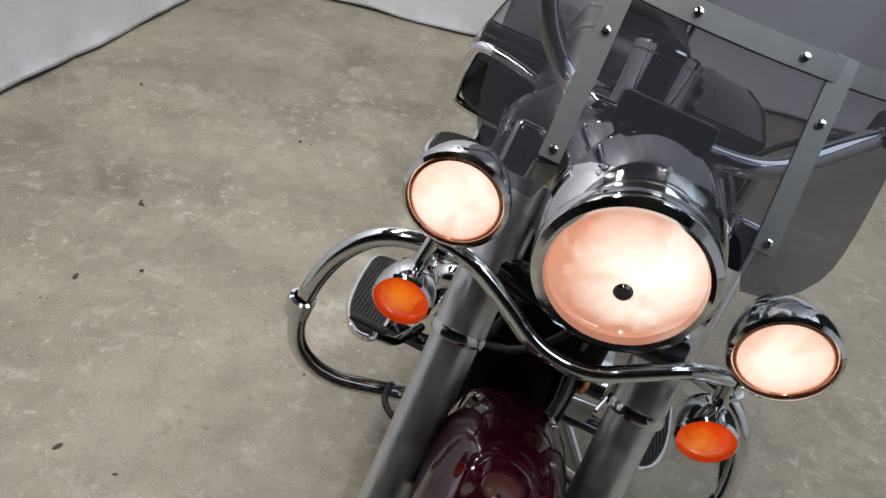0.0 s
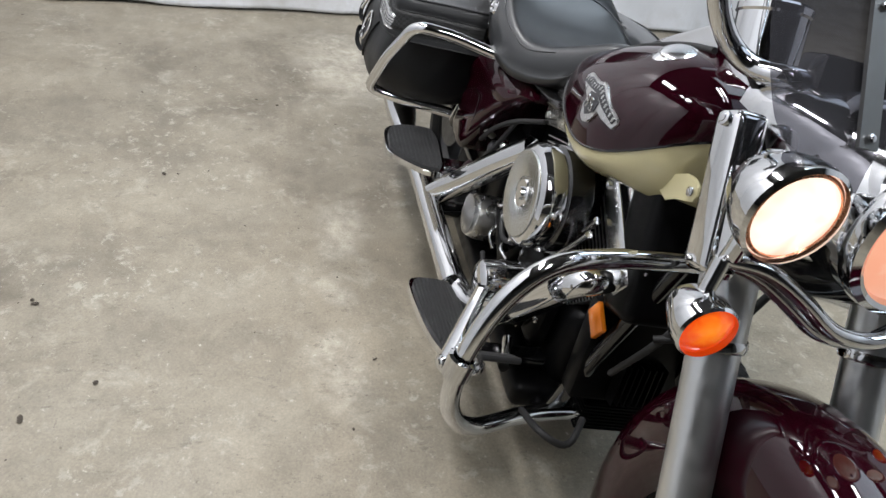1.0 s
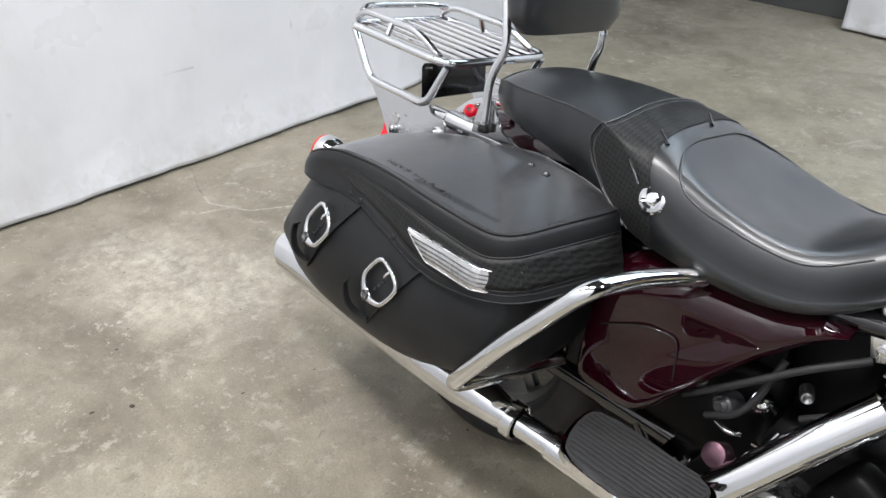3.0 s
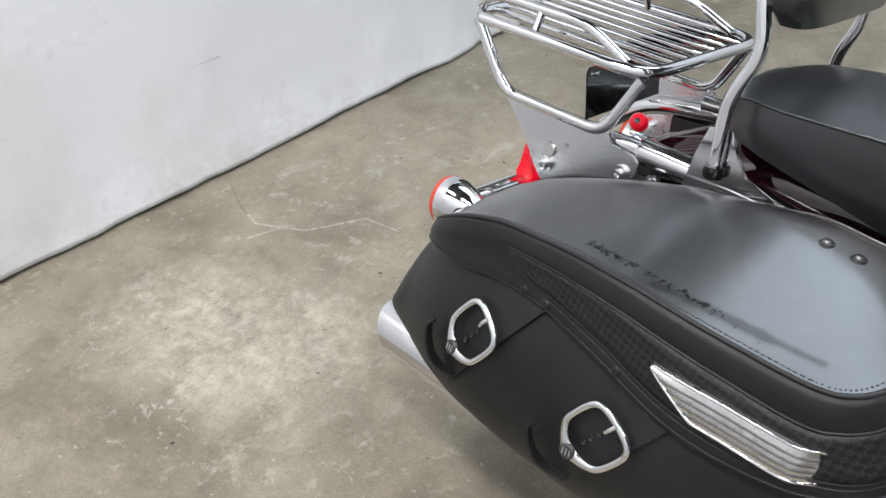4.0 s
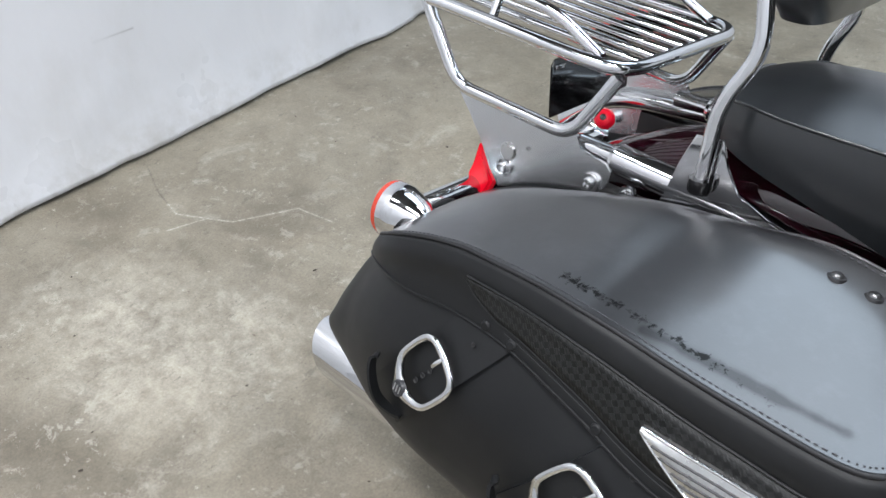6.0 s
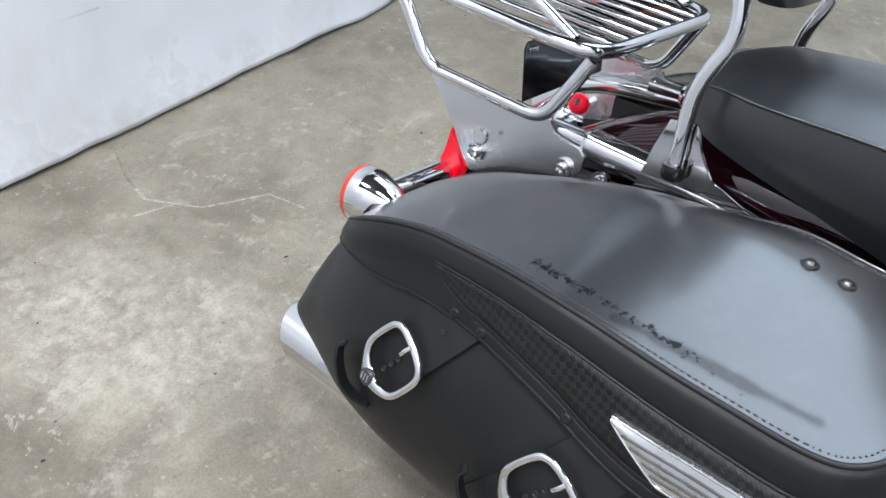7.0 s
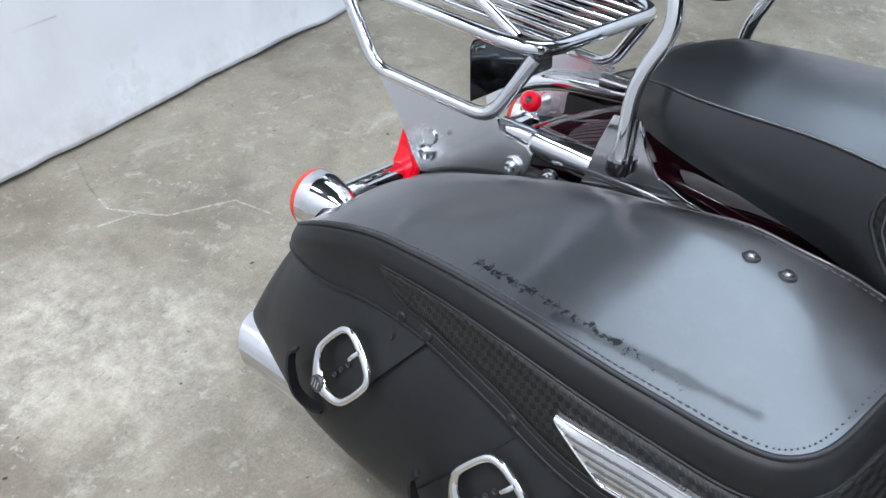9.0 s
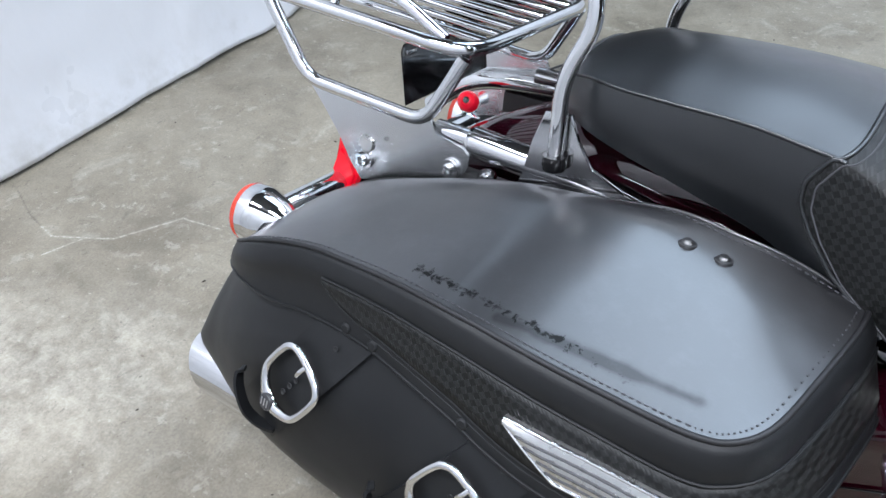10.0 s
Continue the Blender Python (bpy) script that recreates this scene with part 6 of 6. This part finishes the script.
# luggage rack
rack = bar("luggage_rack", [(-1.335, -0.155, 0.818), (-1.075, -0.155, 0.804), (-1.052, -0.13, 0.803), (-1.052, 0.13, 0.8), (-1.075, 0.155, 0.802), (-1.335, 0.155, 0.815), (-1.36, 0.13, 0.817), (-1.36, -0.13, 0.819), (-1.335, -0.155, 0.818)], 0.0085, CHROME, corner=0.03, label="chrome tubular luggage rack")
for k in range(7):
    y = -0.105 + k * 0.035
    bar("rack_slat", [(-1.358, y, 0.82), (-1.055, y, 0.804)], 0.0055, CHROME, rack, seg=8)
for sgn in (-1, 1):
    bar("rack_leg", [(-1.345, sgn * 0.15, 0.815), (-1.283, sgn * 0.15, 0.72), (-1.105, sgn * 0.15, 0.711), (-1.06, sgn * 0.145, 0.795)], 0.0085, CHROME, rack, 0.025)
    bar("side_rail", [(-1.36, sgn * 0.13, 0.83), (-1.33, sgn * 0.135, 0.85), (-1.16, sgn * 0.135, 0.842), (-1.09, sgn * 0.14, 0.808)], 0.007, CHROME, rack, 0.03)
    bar("rail_post", [(-1.24, sgn * 0.135, 0.845), (-1.24, sgn * 0.15, 0.812)], 0.006, CHROME, rack)
bar("rear_rail", [(-1.345, -0.13, 0.848), (-1.37, -0.1, 0.852), (-1.37, 0.1, 0.85), (-1.345, 0.13, 0.846)], 0.007, CHROME, rack, 0.03)

# sissy bar with its pad
for sgn in (-1, 1):
    sb = bar("sissy_bar", [(-0.936, sgn * 0.158, 0.714), (-0.94, sgn * 0.158, 0.806), (-0.916, sgn * 0.15, 0.864), (-0.95, sgn * 0.14, 0.98), (-0.975, sgn * 0.13, 1.13), (-0.978, 0, 1.16)], 0.0082, CHROME, corner=0.025, label="chrome sissy bar upright", seg=16)
rows = []
for z in np.linspace(0.892, 1.11, 18):
    t = (z - 0.892) / 0.218
    w = 0.155 * (1 - 0.5 * max(0, t - 0.6)) * min(1.0, 0.82 + 1.5 * t)
    d = 0.04 * math.sin(math.pi * (0.12 + 0.76 * t)) ** 0.5
    x = -0.905 - 0.16 * (z - 0.89)
    rows.append([(x + d * math.copysign(abs(math.sin(a)) ** 0.7, math.sin(a)), w * math.copysign(abs(math.cos(a)) ** 0.45, math.cos(a)), z) for a in np.linspace(0, 2 * math.pi, 33)[:-1]])
part("backrest_pad", loft(bmesh.new(), rows), SEATVINYL, bike, "black padded passenger backrest", 60)

# licence plate bracket, tail light, turn signals
lp = part("plate_bracket", plate(bmesh.new(), [(-0.1, -0.036), (-0.1, 0.03), (-0.094, 0.038), (0.094, 0.038), (0.1, 0.03), (0.1, -0.036)], 0.003, Matrix.Translation((-1.172, 0, 0.735)) @ pose(0, 0, 0, 0, 0, 90) @ pose(0, 0, 0, -8)), GLOSSBLACK, bike, "bare black licence plate bracket")
for y in (-0.082, 0.082):
    part("plate_slot", block(bmesh.new(), (0.002, 0.02, 0.006), pose(-1.169 - 0.004, y, 0.762), 0.0008), SATIN, lp)
bm = bmesh.new()
block(bm, (0.06, 0.13, 0.08), pose(-1.27, 0, 0.535, 0, 15), 0.025, 4)
tl = part("tail_light", bm, CHROME, bike, "chrome tail light")
part("lens", block(bmesh.new(), (0.03, 0.135, 0.105), pose(-1.3, 0, 0.525, 0, 15), 0.018, 4), REDLENS, tl, "lit red tail lens")
WINGLINE = [(-1.26, 0.634), (-1.246, 0.602), (-1.23, 0.588), (-1.24, 0.562), (-1.263, 0.562), (-1.272, 0.576), (-1.266, 0.586)]
part("lens_wing", plate(bmesh.new(), WINGLINE, 0.02, Matrix.Translation((0, -0.108, 0)), 0.004), REDLENS, tl, "lit red lens edge")
bar("signal_bar", [(-1.262, -0.23, 0.572), (-1.262, 0, 0.566), (-1.262, 0.23, 0.553)], 0.016, CHROME, label="chrome turn signal bar")
for sgn in (-1, 1):
    p = round_lamp("turn_signal", (-1.286, sgn * 0.254, 0.566 if sgn < 0 else 0.548), 0.035, 0.062, REDLENS, "chrome bullet turn signal", "red lens", axis=Vector((-1, 0, -0.05)).normalized(), edge=REDRING)
# added disc that glows red, with no known lamp of the bike behind it
ml = round_part("marker_lamp", [(0, 0.004), (0.007, 0.0075), (0.012, 0.005), (0.015, -0.001), (0.015, -0.012)], (-1.174, 0.065, 0.658), (0.25, -1, 0.55), REDSPOT, bike, "small round glowing red disc", 24)
round_part("bulb_socket", [(0, 0.0075), (0.0045, 0.007), (0.006, 0.004)], (-1.174, 0.065, 0.658), (0.25, -1, 0.55), GLOSSBLACK, ml, "dark centre", 14)

# the frame's middle line at the rear lies a little to the right of the seat's
SET = Matrix(((1, 0.0323, 0, 0.0195), (0, 0.9226, 0, -0.03), (0, 0.016, 1, 0.0108), (0, 0, 0, 1)))
for ob in set(bike.children_recursive) - before | {rear_fender}:
    ob.data.transform(SET)

# ---- loose things on the floor ----
bits = bmesh.new()
for k in range(190):
    x, y = random.uniform(-2.6, 1.6), random.uniform(-2.1, 2.2)
    if k < 5:
        x, y = ((0.061, -1.131), (-0.042, -1.0), (-0.326, -1.196), (0.55, -0.795), (-0.983, -0.971))[k]
    rad = 0.0065 if k < 5 else random.uniform(0.0012, 0.0038) * (2.0 if random.random() < 0.06 else 1)
    kk = random.randint(5, 7)
    top = bits.verts.new((x, y, rad * 0.5))
    turn0 = random.uniform(0, 6)
    long = random.uniform(0.5, 2.2)
    ring = [bits.verts.new((x + rad * long * math.cos(turn0) * math.cos(6.283 * j / kk) - rad * math.sin(turn0) * math.sin(6.283 * j / kk), y + rad * long * math.sin(turn0) * math.cos(6.283 * j / kk) + rad * math.cos(turn0) * math.sin(6.283 * j / kk), 0.0005)) for j in range(kk)]
    for j in range(kk):
        bits.faces.new((ring[j], ring[(j + 1) % kk], top))
tagged(part("grit", bits, DIRT), "dark grit and crumbs on the concrete", "grit", kind="stuff")
